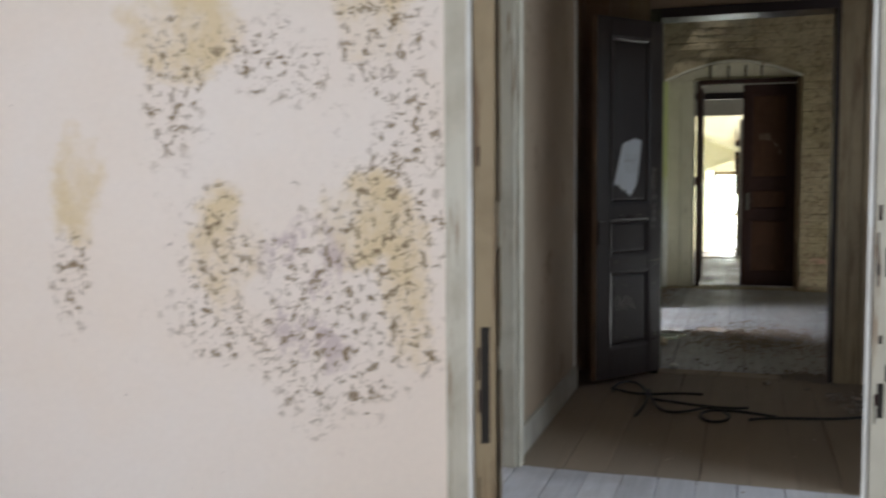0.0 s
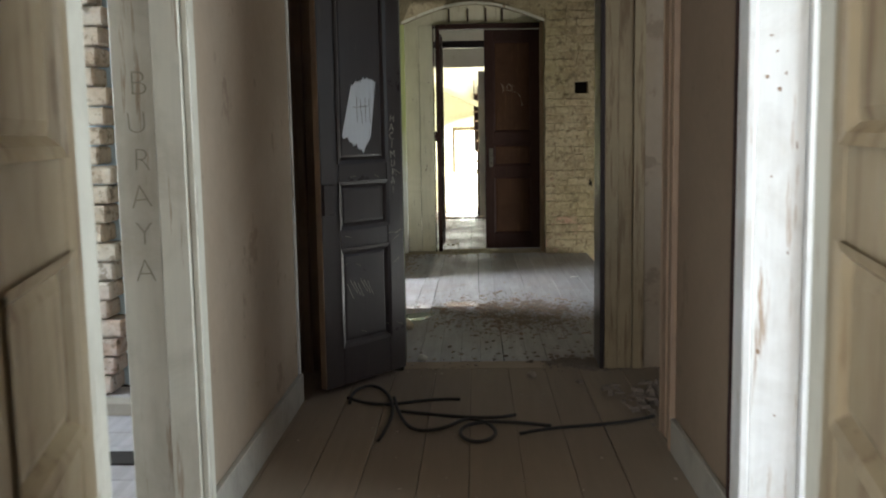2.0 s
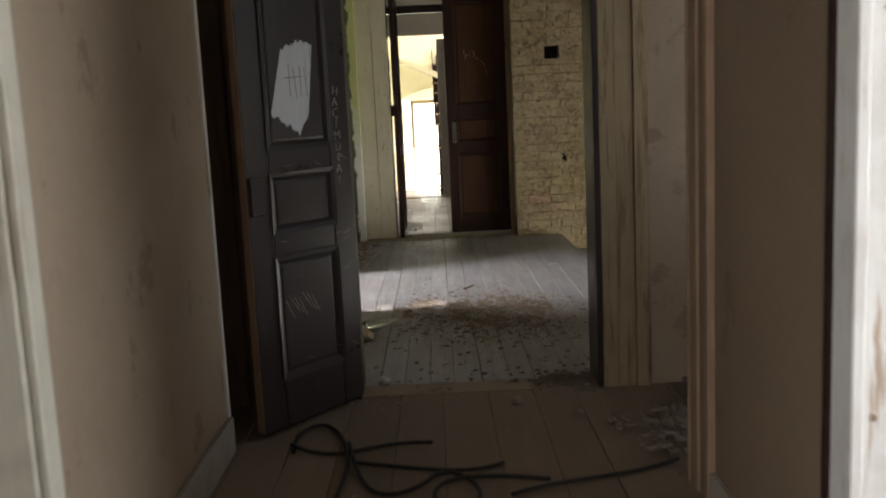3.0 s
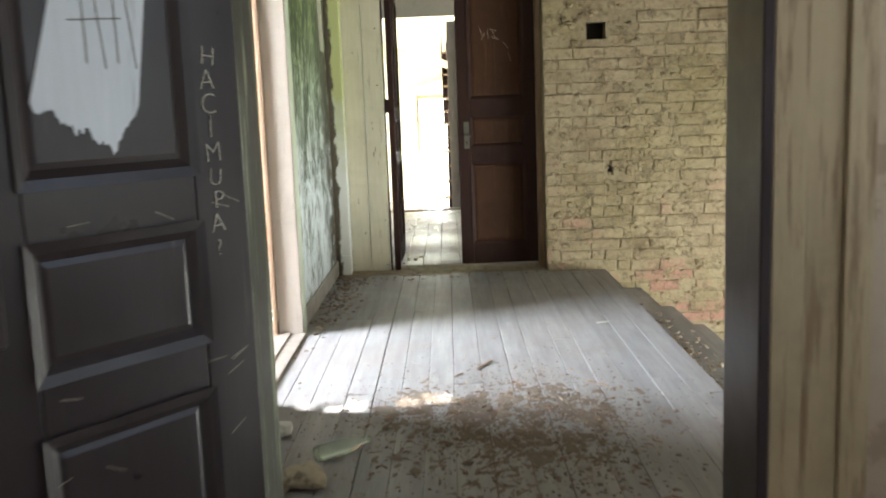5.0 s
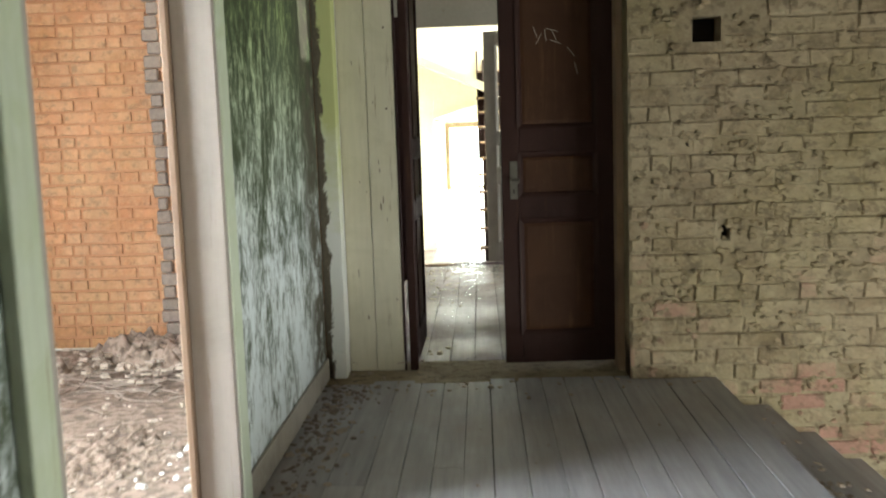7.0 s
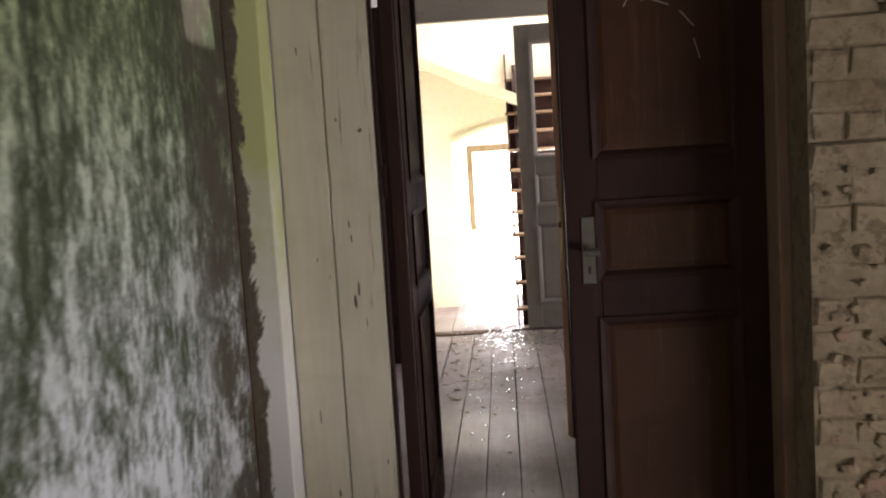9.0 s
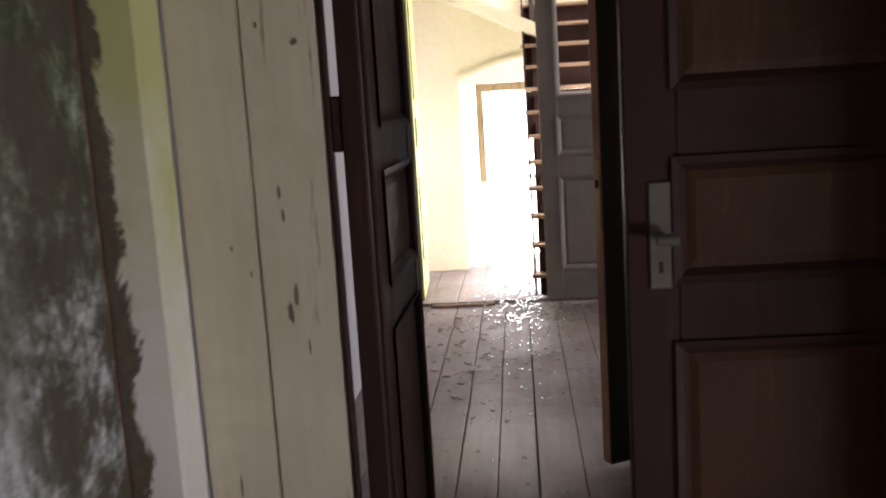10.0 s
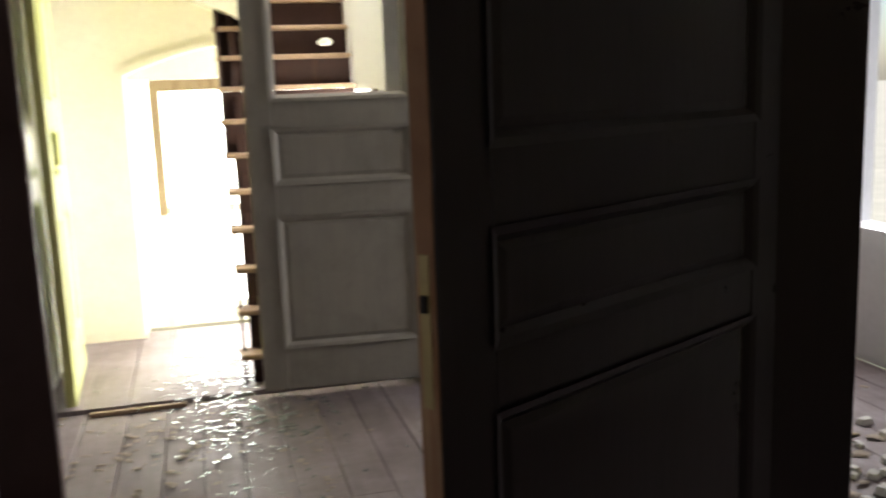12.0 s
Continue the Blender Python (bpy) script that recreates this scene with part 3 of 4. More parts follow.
def brick_courses(x0, x1, z0, z1, length, height, joint, seed, skip):
    """Places (x, z, length, height) of a brick bond."""
    r = random.Random(seed)
    z, k = z0, 0
    while z < z1:
        x = x0 - (length / 2 if k % 2 else 0)
        while x < x1:
            l = (length if r.random() < 0.72 else length * 0.48) + r.uniform(-.015, .015)
            a, b = max(x, x0), min(x + l, x1)
            if b - a > 0.04 and not skip((a + b) / 2, z + height / 2):
                yield a, z, b - a - joint, height - joint * r.uniform(.7, 1.3)
            x += l
        z += height
        k += 1


# ---- large structure ----
TOP = 3.75
# start room
wall("wall_room_north", "y", 3.0, 3.2, -3.4, 0.66, 0, TOP, [(-0.845, 0.47, 0, 2.66)], PINK, "pink plaster wall with yellow and brown flaked stains")
wall("wall_room_north_east", "y", 3.0, 3.2, 0.66, 2.6, 0, TOP, [], BROWN_WALL, "brown wall beside the doorway, its shade put into the colour")
wall("wall_room_west", "x", -3.6, -3.4, -2.9, 3.2, 0, TOP, [], PINK, "pink plaster side wall")
wall("wall_room_east", "x", 2.6, 2.8, -2.9, 3.2, 0, TOP, [], BROWN_WALL, "brown plaster side wall")
wall("wall_room_south", "y", -2.9, -2.6, -3.4, 2.6, 0, TOP, [(-2.9, -1.5, 0.8, 2.7)], PINK, "plaster wall with an unseen window opening, added for the room lamp")
# cross corridor and blue room
wall("wall_corridor_east", "x", 3.0, 3.2, 3.2, 4.66, 0, TOP, [(3.3, 4.5, 0.5, 2.7)], WHITE_WALL, "plaster end wall with a window opening")
wall("wall_corridor_west", "x", -4.6, -4.4, 3.2, 7.2, 0, TOP, [(5.0, 6.2, 0.7, 2.6)], BLUE, "pale blue plaster wall with a window opening")
wall("wall_passage_west", "x", -1.36, -1.128, 4.68, 6.52, 0, 3.1, [], TAN, "stained tan plaster wall of the passage")
wall("wall_passage_east", "x", 0.755, 0.98, 4.68, 5.95, 0, 3.1, [], BROWN_WALL, "dark tan plaster wall of the passage")
wall("wall_corridor_north_east", "y", 4.68, 4.9, 0.98, 3.2, 0, TOP, [], WHITE_WALL, "white plaster corridor wall")
wall("wall_passage_lintel", "y", 4.68, 4.9, -1.17, 0.755, 2.75, 3.1, [], TAN, "plaster lintel over the passage")
wall("wall_corridor_south_west", "y", 3.0, 3.2, -4.6, -3.6, 0, TOP, [], WHITE_WALL, "white corridor wall")
wall("wall_blue_north", "y", 6.9, 7.1, -4.4, -1.62, 0, TOP, [], BLUE, "pale blue limewashed wall")
wall("wall_recess_west", "x", -1.62, -1.5, 6.5, 7.2, 0, 3.1, [], TAN, "plaster side of the recess")
wall("wall_recess_west_front", "y", 6.52, 6.62, -1.5, -1.36, 0, 3.1, [], TAN, "plaster return of the recess")
wall("wall_recess_east", "x", 1.35, 1.5, 5.8, 7.2, 0, 3.1, [(6.0, 7.1, 0.95, 2.6)], TAN, "plaster side of the recess with an opening added for the fill lamp")
wall("wall_recess_east_front", "y", 5.8, 5.95, 0.98, 1.35, 0, 3.1, [], TAN, "plaster return of the recess")
wall("ceiling_passage", "y", 4.68, 7.2, -1.62, 1.5, 3.1, 3.2, [], TAN, "low plaster ceiling of the passage")
# wall between passage and hall
wall("wall_hall_south", "y", 7.22, 7.40, -4.4, 4.4, -1.8, TOP, [(-0.68, 0.641, 0, 2.75)], TAN, "plaster wall with a dark double doorway")
# hall
wall("wall_hall_west", "x", -1.23, -1.11, 7.40, 13.0, 0, TOP, [(9.41, 10.86, 0, 2.75)], MOULD, "green and white wall overgrown with dark mould")
wall("wall_stairwell_east", "x", 4.2, 4.4, 7.4, 13.1, -1.8, TOP, [(8.9, 11.1, -1.1, 0.2)], GREY_WALL, "unseen stairwell wall with a low opening added for the fill lamp")
wall("wall_hall_north", "y", 12.836, 13.36, -1.11, 4.4, -1.8, TOP, [(-1.11, -1.0, 0, 2.8), (-1.0, 0.70, 0, 3.06), (1.06, 1.22, 1.92, 2.06), (1.225, 1.275, .80, .89), (2.87, 2.945, .44, .55)], MORTAR, "bare brick wall with mortar joints")
wall("wall_hall_corner", "y", 13.0, 13.36, -1.3, -1.11, 0, TOP, [], ORANGE_MORTAR, "brick wall between the rooms")
# brick room
wall("wall_brick_room_west", "x", -4.4, -4.2, 7.4, 14.2, 0, TOP, [(9.2, 10.8, 0.6, 2.8)], ORANGE_MORTAR, "orange brick wall with a window opening")
# far rooms
wall("wall_landing_west", "x", -1.3, -1.12, 13.36, 19.9, 0, TOP, [], WHITE_WALL, "pale limewashed wall")
wall("wall_landing_east", "x", 3.0, 3.2, 13.36, 19.9, 0, TOP, [(16.6, 17.4, 0.7, 2.6)], WHITE_WALL, "pale wall with an opening added for the landing lamp")
wall("wall_landing_north", "y", 19.05, 19.45, -1.12, 3.0, 0, TOP, [(-0.70, 0.70, 0, 1.88)], CREAM_WALL, "cream plaster wall with a low arched glazed door")
# Added wall, keeps the stair lamps from spilling onto the landing.
wall("wall_stair_front", "y", 17.66, 17.74, -1.12, 3.0, 0, TOP, [(-1.12, .90, 0, 2.6)], GREY_WALL, "plaster wall added around the stair door to block the stair lamps")
wall("wall_stair_cheek", "x", 0.62, 0.78, 17.74, 19.05, 0, TOP, [(17.95, 19.0, 0.2, 1.5)], WHITE_WALL, "white plastered wall beside the stair")

whole("ceiling", boxes((-4.6, 3.2, -2.9, 7.22, TOP, TOP + .2)), GREY_WALL, "old plaster ceiling", "ceiling", "structure")
# unseen ceiling holes, added along the sun so its spots land on the floor
_k = TOP / math.tan(_e)
SUN_HOLES = [(x0 + _k * math.sin(_a), x1 + _k * math.sin(_a), y0 + _k * math.cos(_a), y1 + _k * math.cos(_a)) for x0, x1, y0, y1 in ((-.885, -.80, 9.33, 9.43), (-.745, -.66, 9.28, 9.38), (-.6601, -.53, 9.28, 9.45), (-.40, -.28, 9.32, 9.46), (-.2799, -.12, 9.35, 9.52))]
slab("ceiling_hall", -4.6, 4.4, 7.22, 13.36, TOP, TOP + .03, SUN_HOLES + [(-.46, -.04, 12.45, 12.8)], GREY_WALL, "stained ceiling with small holes added to shape the sun spots")
# The opening is unseen and made only for the stairhead lamp.
slab("ceiling_landing", -1.3, 3.2, 13.36, 19.9, TOP, TOP + .1, [(-.25, .62, 17.85, 19.25)], CREAM_WALL, "cream plaster ceiling with an opening added for the stairhead lamp")
whole("ground", boxes((-300, 300, -300, 300, -2.2, -1.8)), GROUND, "sunlit dry ground around the house", "ground", "structure")
whole("backdrop", boxes((-2.0, 2.0, 20.6, 20.65, -.6, 3.0)), SKY_GLOW, "glowing panel added beyond the glazed door in place of bright sky", "backdrop", "structure")
# Raised pale ground is an addition that brightens the view through the door.
whole("terrace", boxes((-6, 8, 19.9, 32, -1.8, -.12)), GROUND, "made-up pale ground raised before the glazed door to brighten its view", "ground", "structure")
# Solid slab, coloured near-black so board gaps read as shaded.
whole("subfloor", boxes((-4.4, 3.0, -2.6, 7.22, -.3, -.06), (-4.4, 1.08, 7.40, 12.86, -.3, -.06), (-1.12, 3.0, 12.86, 19.5, -.3, -.06)), SHADE_BLACK, "near-black slab under the floor boards, standing for shade", "floor", "structure")

boards("floor_room", -3.4, 2.6, -2.6, 3.1, 0.2, 0, FLOOR_PALE, "pale worn floor boards", 1, joint=True)
boards("floor_corridor", -1.5, 3.0, 3.1, 4.66, 0.19, 0, FLOOR_PALE, "pale worn floor boards of the corridor", 2)
boards("floor_blue_room", -4.4, -1.5, 3.2, 6.9, 0.24, -0.01, FLOOR_PALE, "dusty pale boards, some missing", 8, along="x")
boards("floor_passage", -1.5, 1.35, 4.66, 7.40, 0.22, 0, FLOOR_TAN, "dusty brown floor boards", 3, gap=.002)
boards("floor_hall", -1.11, 1.20, 7.40, 12.90, 0.15, 0, FLOOR_GREY, "worn grey floor boards", 4, joint=True)
boards("floor_threshold", -1.16, 1.3, 12.90, 13.36, 0.2, -0.004, FLOOR_TAN, "dusty boards under the door", 5)
boards("floor_landing", -1.12, 3.0, 13.36, 17.75, 0.185, 0, FLOOR_MAUVE, "worn mauve-grey floor boards", 6, joint=True)
boards("floor_porch", -1.12, 3.0, 17.75, 19.2, 0.2, 0.025, FLOOR_MAUVE, "slightly raised worn boards before the glazed door", 7)

whole("putlog_hole", boxes((1.05, 1.23, 12.99, 13.05, 1.91, 2.07), (1.224, 1.28, 12.92, 12.98, .79, .90), (2.86, 2.95, 12.92, 12.98, .43, .56)), SHADE_BLACK, "near-black backing for the shade in the brick wall's hollows", "wall", "structure")

# stair that drops from the hall floor beside the brick wall
stair_down = thing("stair_down", pose(1.205, 9.6, 0), "grey wooden stair going down beside the brick wall", "stairs")
for k in range(9):
    part("tread", boxes((k * .27 - .0, k * .27 + .30, -2.2, 3.24, -.17 * (k + 1) - .04, -.17 * (k + 1)), bevel=.006), FLOOR_GREY, stair_down)
    part("riser", boxes((k * .27 - .02, k * .27 - .002, -2.2, 3.24, -.17 * (k + 1) + .001, -.17 * k - .042), bevel=0), FLOOR_GREY, stair_down)

# room of orange brick beyond the hall's side doorway
whole("rubble_floor", boxes((-4.2, -1.26, 7.4, 14.0, -.05, -.012)), EARTH, "earth and rubble floor of the brick room", "floor", "structure")
wall("wall_brick_room_north", "y", 14.0, 14.2, -4.2, -1.3, 0, TOP, [], ORANGE_MORTAR, "orange brick wall with crumbled joints")

# ---- double doorway of the start room, both leaves open into the room ----
strips("door_frame_1", [(-.95, -.87, 2.965, 3.0, 0, 2.82), (-.868, -.835, 2.955, 3.0, 0, 2.82), (-.95, .66, 2.965, 3.0, 2.822, 2.92), (-.865, -.83, 3.0, 3.2, 0, 2.66), (.455, .49, 3.0, 3.2, 0, 2.66)], CREAM, "worn cream door architrave in the pink wall")
strips("trim_door_casing", [(.472, .515, 2.965, 3.0, 0, 2.82), (.517, .56, 2.975, 3.0, 0, 2.82), (.562, .605, 2.97, 3.0, 0, 2.82), (.607, .66, 2.955, 3.0, 0, 2.82)], CREAM, "grooved brownish door casing", .005)
ROOM_PANELS = [(.2, .86), (1.0, 1.26), (1.42, 2.46)]
leaf_g = door_leaf("door_leaf", pose(-.798, 2.985, 0.02, 0, 0, -76.5), .60, 2.6, ROOM_PANELS, OLDCREAM, OLDCREAM, "brownish cream panelled door leaf swung open into the room, chipped", t=.06, group="leaves of the first door", free_edge=OLDCREAM)
part("mortise_slot", boxes((.6045, .6055, -.012, .012, .76, 1.08)), SHADE_BLACK, leaf_g, "near-black strip for the shade in the lock slot")
part("lip", boxes((.585, .612, -.046, -.031, .02, 2.58), bevel=.003), WHITE, leaf_g, "chipped white cover strip")
blob("soot_smudge", (.47, .0315, .80), .07, .17, 1, SOOT, leaf_g, 5, "soot smudge")
leaf_h = door_leaf("door_leaf", pose(.435, 2.995, 0.02, 0, 0, -100.5), .60, 2.6, ROOM_PANELS, OLDCREAM, OLDCREAM, "cream panelled door leaf swung open into the room, flaking", t=.055, group="leaves of the first door", free_edge=CREAM)
part("lip", boxes((.588, .614, -.041, -.0285, .02, 2.58), bevel=.003), WHITE, leaf_h, "chipped white cover strip")
for z0, z1, y0, y1 in ((1.24, 1.31, -.002, .012), (1.245, 1.27, -.02, -.012), (1.08, 1.10, -.012, -.004), (.99, 1.03, .004, .014), (.90, .985, -.012, .002)):
    part("keeper", boxes((.6045, .6055, y0, y1, z0, z1)), SHADE_BLACK, leaf_h)
rg = random.Random(8)
for leaf, side in ((leaf_g, .031), (leaf_h, -.0285)):
    for k in range(9):
        z = rg.uniform(.1, 2.3)
        part("gouge", boxes((.604, .6062, -.022 + rg.uniform(0, .004), -.016 + rg.uniform(0, .006), z, z + rg.uniform(.015, .09)), bevel=.0006), BROWN, leaf)
blob("soot_smudge", (.40, -.0290, .62), .05, .15, -1, SOOT, leaf_h, 9)

# ---- passage ----
arch_west = strips("door_frame_2", [(-1.34, -1.20, 4.62, 4.68, 0, 2.9), (-1.198, -1.10, 4.60, 4.70, 0, 2.9), (-1.098, -1.075, 4.615, 4.69, 0, 2.9)], CREAM, "cream painted door casing with pencil writing")
letters("BURAYA", pose(-1.255, 4.617, 1.60, 90), .11, .125, FAINT, arch_west, "pencilled letters running down the casing")
strips("door_frame_3", [(.735, .765, 4.59, 4.70, 0, 2.9), (.767, .93, 4.60, 4.68, 0, 2.9), (.932, .965, 4.58, 4.68, 0, 2.9)], WHITE, "white painted door casing with knots and stains")
casing = bpy.data.objects["door_frame_3"]
for k, (x, z, w, h) in enumerate(((.80, 1.62, .010, .014), (.83, 1.70, .008, .010), (.84, 1.58, .012, .016), (.86, 1.63, .007, .012), (.82, 1.30, .006, .008), (.88, 1.05, .005, .012), (.79, .72, .012, .02), (.85, .5, .006, .01), (.90, 1.4, .004, .03), (.81, 1.75, .01, .008))):
    blob("knot", (x, 4.599, z), w * .5, h * .5, -1, TIMBER, casing, 90 + k, n=12)
strips("trim_corner_post", [(.745, .77, 5.86, 5.96, 0, 3.1), (.74, .80, 5.955, 5.975, 0, 3.1), (.725, .754, 5.66, 5.70, 0, 3.1)], TIMBER, "brown timber corner post of the passage")
strips("trim_dark_stop", [(.735, .754, 4.715, 4.75, 0, 2.9)], BROWN, "dark timber door stop")
strips("baseboard", [(-1.128, -1.103, 4.72, 6.52, 0, .16), (.73, .754, 4.72, 5.66, 0, .16)], GREY, "grey painted skirting board", category="baseboard")
strips("trim_recess_edge", [(-1.17, -1.118, 6.505, 6.54, 0, 3.1)], WHITE, "pale plaster corner strip")

strips("trim_torn_brick", [(-2.44 + .03 * ((k * 7) % 3), -2.25 + .025 * ((k * 5) % 4), 6.70, 6.90, .11 * k, .11 * k + .1) for k in range(24)], TORN, "torn brick edge of a broken wall", .012)
strips("baseboard_blue", [(-4.4, -2.5, 6.86, 6.899, 0, .05), (-3.6, -1.62, 6.3, 6.42, -.01, .06)], GREY, "loose grey timber on the blue room floor", category="trim")
# No board is cut out; a black strip on top paints the shade.
whole("floor_gap", boxes((-3.4, -1.7, 5.55, 5.72, -.009, -.002)), SHADE_BLACK, "black strip laid on the boards for the shade of a missing one", "floor", "structure")

# ---- dark double doorway to the hall ----
hall_frame = strips("door_frame_4", [(.612, .640, 7.18, 7.46, 0, 2.75), (-.60, .612, 7.18, 7.46, 2.68, 2.75)], DARK, "dark painted door frame, one jamb streaked with mould")
part("board", boxes((-.68, -.60, 7.18, 7.46, 0, 2.75), bevel=.004), MOSSY, hall_frame, "jamb streaked with green mould")
strips("trim_hall_door", [(.642, .72, 7.185, 7.218, 0, 2.85), (.722, .81, 7.195, 7.218, 0, 2.85), (.812, .88, 7.18, 7.218, 0, 2.85), (-.74, -.682, 7.185, 7.218, 0, 2.85), (-.84, -.742, 7.195, 7.218, 0, 2.85), (-.74, .70, 7.185, 7.218, 2.852, 2.95)], OLDCREAM, "grooved grey-brown door casing", .003)
strips("trim_recess_boards", [(-1.35, -1.22, 7.17, 7.215, 0, 2.9), (-1.215, -1.17, 7.15, 7.215, 0, 2.9), (-1.165, -1.05, 7.18, 7.215, 0, 2.9), (-1.045, -.98, 7.16, 7.215, 0, 2.9)], TIMBER, "dark upright boards behind the open leaf", .003)

leaf_a = door_leaf("door_leaf", pose(-.60, 7.17, 0.02, 0, 0, 180 + 53.5), .68, 2.62, [(.24, .792), (.916, 1.17), (1.29, 2.48)], DARK, DARK, "dark painted panelled door leaf standing open, scratched and smeared with limewash", stile=.142, group="leaves of the hall door", free_edge=TIMBER, bead=.044)
rw = random.Random(4)


def limewash(parent):
    """One brushed patch of limewash: straight brush edges at the sides, ragged strokes below and above."""
    low, high = [], []
    for k in range(61):
        f = k / 60
        ragged = .016 * noise.noise((f * 9, 2.1, 0)) + .012 * noise.noise((f * 31, 5.3, 0)) + .006 * noise.noise((f * 70, 1.1, 0))
        low.append((.265 + .235 * f, 1.345 + .30 * max(0, .27 - f) + .13 * max(0, f - .27) + ragged * 1.3))
        high.append((.215 + .20 * f, 1.765 - .06 * abs(f - .35) + ragged))
    part("limewash_patch", prism(low + high[::-1], "y", .0172, .0182), SMEAR, parent, "pale limewash brushed on the upper panel")


limewash(leaf_a)
for k in range(16):
    z = rw.choice((.70, .84, .855, .87, 1.2, 1.215, 1.235, .25, .3)) + rw.uniform(-.01, .01)
    part("scuff", boxes((-.001, .001, 0, .0005, -.02, .03)), FAINT, leaf_a).matrix_basis = pose(rw.uniform(.02, .12) if k % 2 else rw.uniform(.15, .6), .0228, z, 0, rw.uniform(40, 120), 0)
letters("HAÇIMUPA?", pose(.085, .0245, 1.515, 90, 0, 180), .06, .0525, CHALK, leaf_a, "chalked letters running down the stile")
for k in range(7):
    bm = boxes((-.0012, .0012, 0, .0006, -.05, .05))
    part("scratch", bm, CHALK, leaf_a).matrix_basis = pose(.30 + .028 * k, .0175, .55 + .012 * (k % 3), 0, 28 + 4 * (k % 3), 0)
part("lock_case", boxes((.60, .675, .0235, .04, 1.0, 1.17), bevel=.004), DARK, leaf_a, "painted-over rim lock")
for k in range(4):
    part("tally_mark", boxes((-.0015, .0015, 0, .0006, -.07, .07)), PENCIL, leaf_a).matrix_basis = pose(.27 + .035 * k, .0184, 1.575 + .01 * (k % 2), 0, 6 - 5 * (k % 2), 0)
part("tally_mark", boxes((-.07, .05, 0, .0006, -.0015, .0015)), PENCIL, leaf_a).matrix_basis = pose(.36, .0184, 1.60, 0, 4, 0)

# ---- hall ----
side_frame = strips("door_frame_5", [(-1.235, -1.08, 10.83, 10.862, 0, 2.75), (-1.235, -1.08, 9.408, 9.44, 0, 2.75), (-1.11, -1.075, 9.41, 10.86, 2.75, 2.86)], ROSE_CREAM, "pale rosy-grey painted door casing, peeling")
part("board", boxes((-1.262, -1.2355, 10.80, 10.85, 0, 2.75), bevel=.004), TIMBER, side_frame, "dark bare timber edge")
for y0, y1 in ((10.862, 10.98), (9.29, 9.408)):
    part("board", boxes((-1.11, -1.075, y0, y1, 0, 2.85), bevel=.004), PALE_GREEN, side_frame, "pale paint tinged with algae")
strips("door_sill", [(-1.26, -1.06, 9.44, 10.83, -.01, .018), (-1.20, -1.15, 9.44, 10.83, .018, .026)], DUSTY, "worn timber door sill grey with dust")
strips("trim_hall_corner", [(-1.108, -.987, 13.0, 13.14, 0, 2.79), (-1.075, -.985, 12.975, 12.998, 0, .17)], FOLIAGE_LIT, "white plaster corner, green light put into its upper colour, its edge crumbling")
strips("baseboard_hall", [(-1.108, -1.09, 10.99, 12.97, 0, .13), (-1.108, -1.09, 7.42, 9.28, 0, .13)], GREY, "mould-stained skirting board", category="baseboard")
strips("trim_brick_opening", [(.70, .728, 12.83, 13.0, 0, .2), (.66, .70, 13.02, 13.2, 0, 2.8)], TIMBER, "dark timber jamb in the brick wall")

curve = [(-1.0 + 1.7 * i / 16, 2.80 + .22 * math.sin(math.pi * i / 16)) for i in range(17)]
whole("trim_arch_spandrel", prism(curve + [(.70, 3.06), (-1.0, 3.06)], "y", 12.838, 13.36), MORTAR, "mortared brick over the arched doorway", "trim", "structure")
whole("trim_arch_rim", prism(curve + [(p[0] * 1.0, p[1] - .03) for p in curve[::-1]], "y", 12.81, 12.86), CREAM, "pale plaster rim of the arch", "trim", "structure")
whole("trim_arch_board", prism(curve + [(.70, 2.78), (-1.0, 2.78)], "y", 13.15, 13.18), GREENISH, "green-stained boards filling the arch", "trim", "structure")
strips("trim_arch_battens", [(x, x + .02, 13.13, 13.148, 2.82, 2.98) for x in (-.45, -.22, 0.0, .2)], BROWN, "dark battens in the arch", .002)

# ---- boarded double doorway in the brick wall ----
strips("door_boarding", [(-.986, -.820, 13.15, 13.18, 0, 2.79), (-.816, -.648, 13.145, 13.175, 0, 2.79)], GREENISH, "wide green-tinged cream boards closing part of the doorway")
scuffed = bpy.data.objects["door_boarding"]
for k, (x, z, w, h) in enumerate(((-.78, 1.30, .004, .02), (-.775, 1.25, .005, .018), (-.76, 1.07, .006, .03), (-.775, 1.03, .008, .03), (-.74, .95, .003, .02), (-.86, 1.12, .003, .012), (-.90, 1.18, .004, .008), (-.72, 1.62, .012, .010), (-.80, 1.66, .006, .008), (-.93, .62, .004, .03), (-.70, .45, .005, .012), (-.88, .34, .006, .02), (-.72, 2.1, .01, .01), (-.92, 1.9, .004, .02))):
    blob("scuff", (x + .02, 13.144 if x + .02 > -.818 else 13.149, z), w * .6, h * .8, -1, SOIL, scuffed, 60 + k, n=12)
strips("door_frame_6", [(-.646, -.634, 13.14, 13.172, 0, 2.79), (-.611, -.562, 13.14, 13.172, 0, 2.79), (-.634, -.611, 13.145, 13.17, 1.38, 1.5), (-.575, .66, 13.10, 13.23, 2.735, 2.795)], BROWN, "dark brown door frame with a gap of light beside it")
leaf_b = door_leaf("door_leaf", pose(.665, 13.175, 0.02, 0, 0, 180 + 1.5), .68, 2.70, [(.2, .90), (1.05, 1.30), (1.46, 2.56)], BROWN, PANEL_BROWN, "brown varnished panelled door leaf, nearly closed", group="leaves of the brick wall door")
plate = part("lock_plate", boxes((.585, .632, .0235, .029, 1.03, 1.26), bevel=.003), STEEL, leaf_b, "worn steel lock plate")
bmh = bmesh.new()
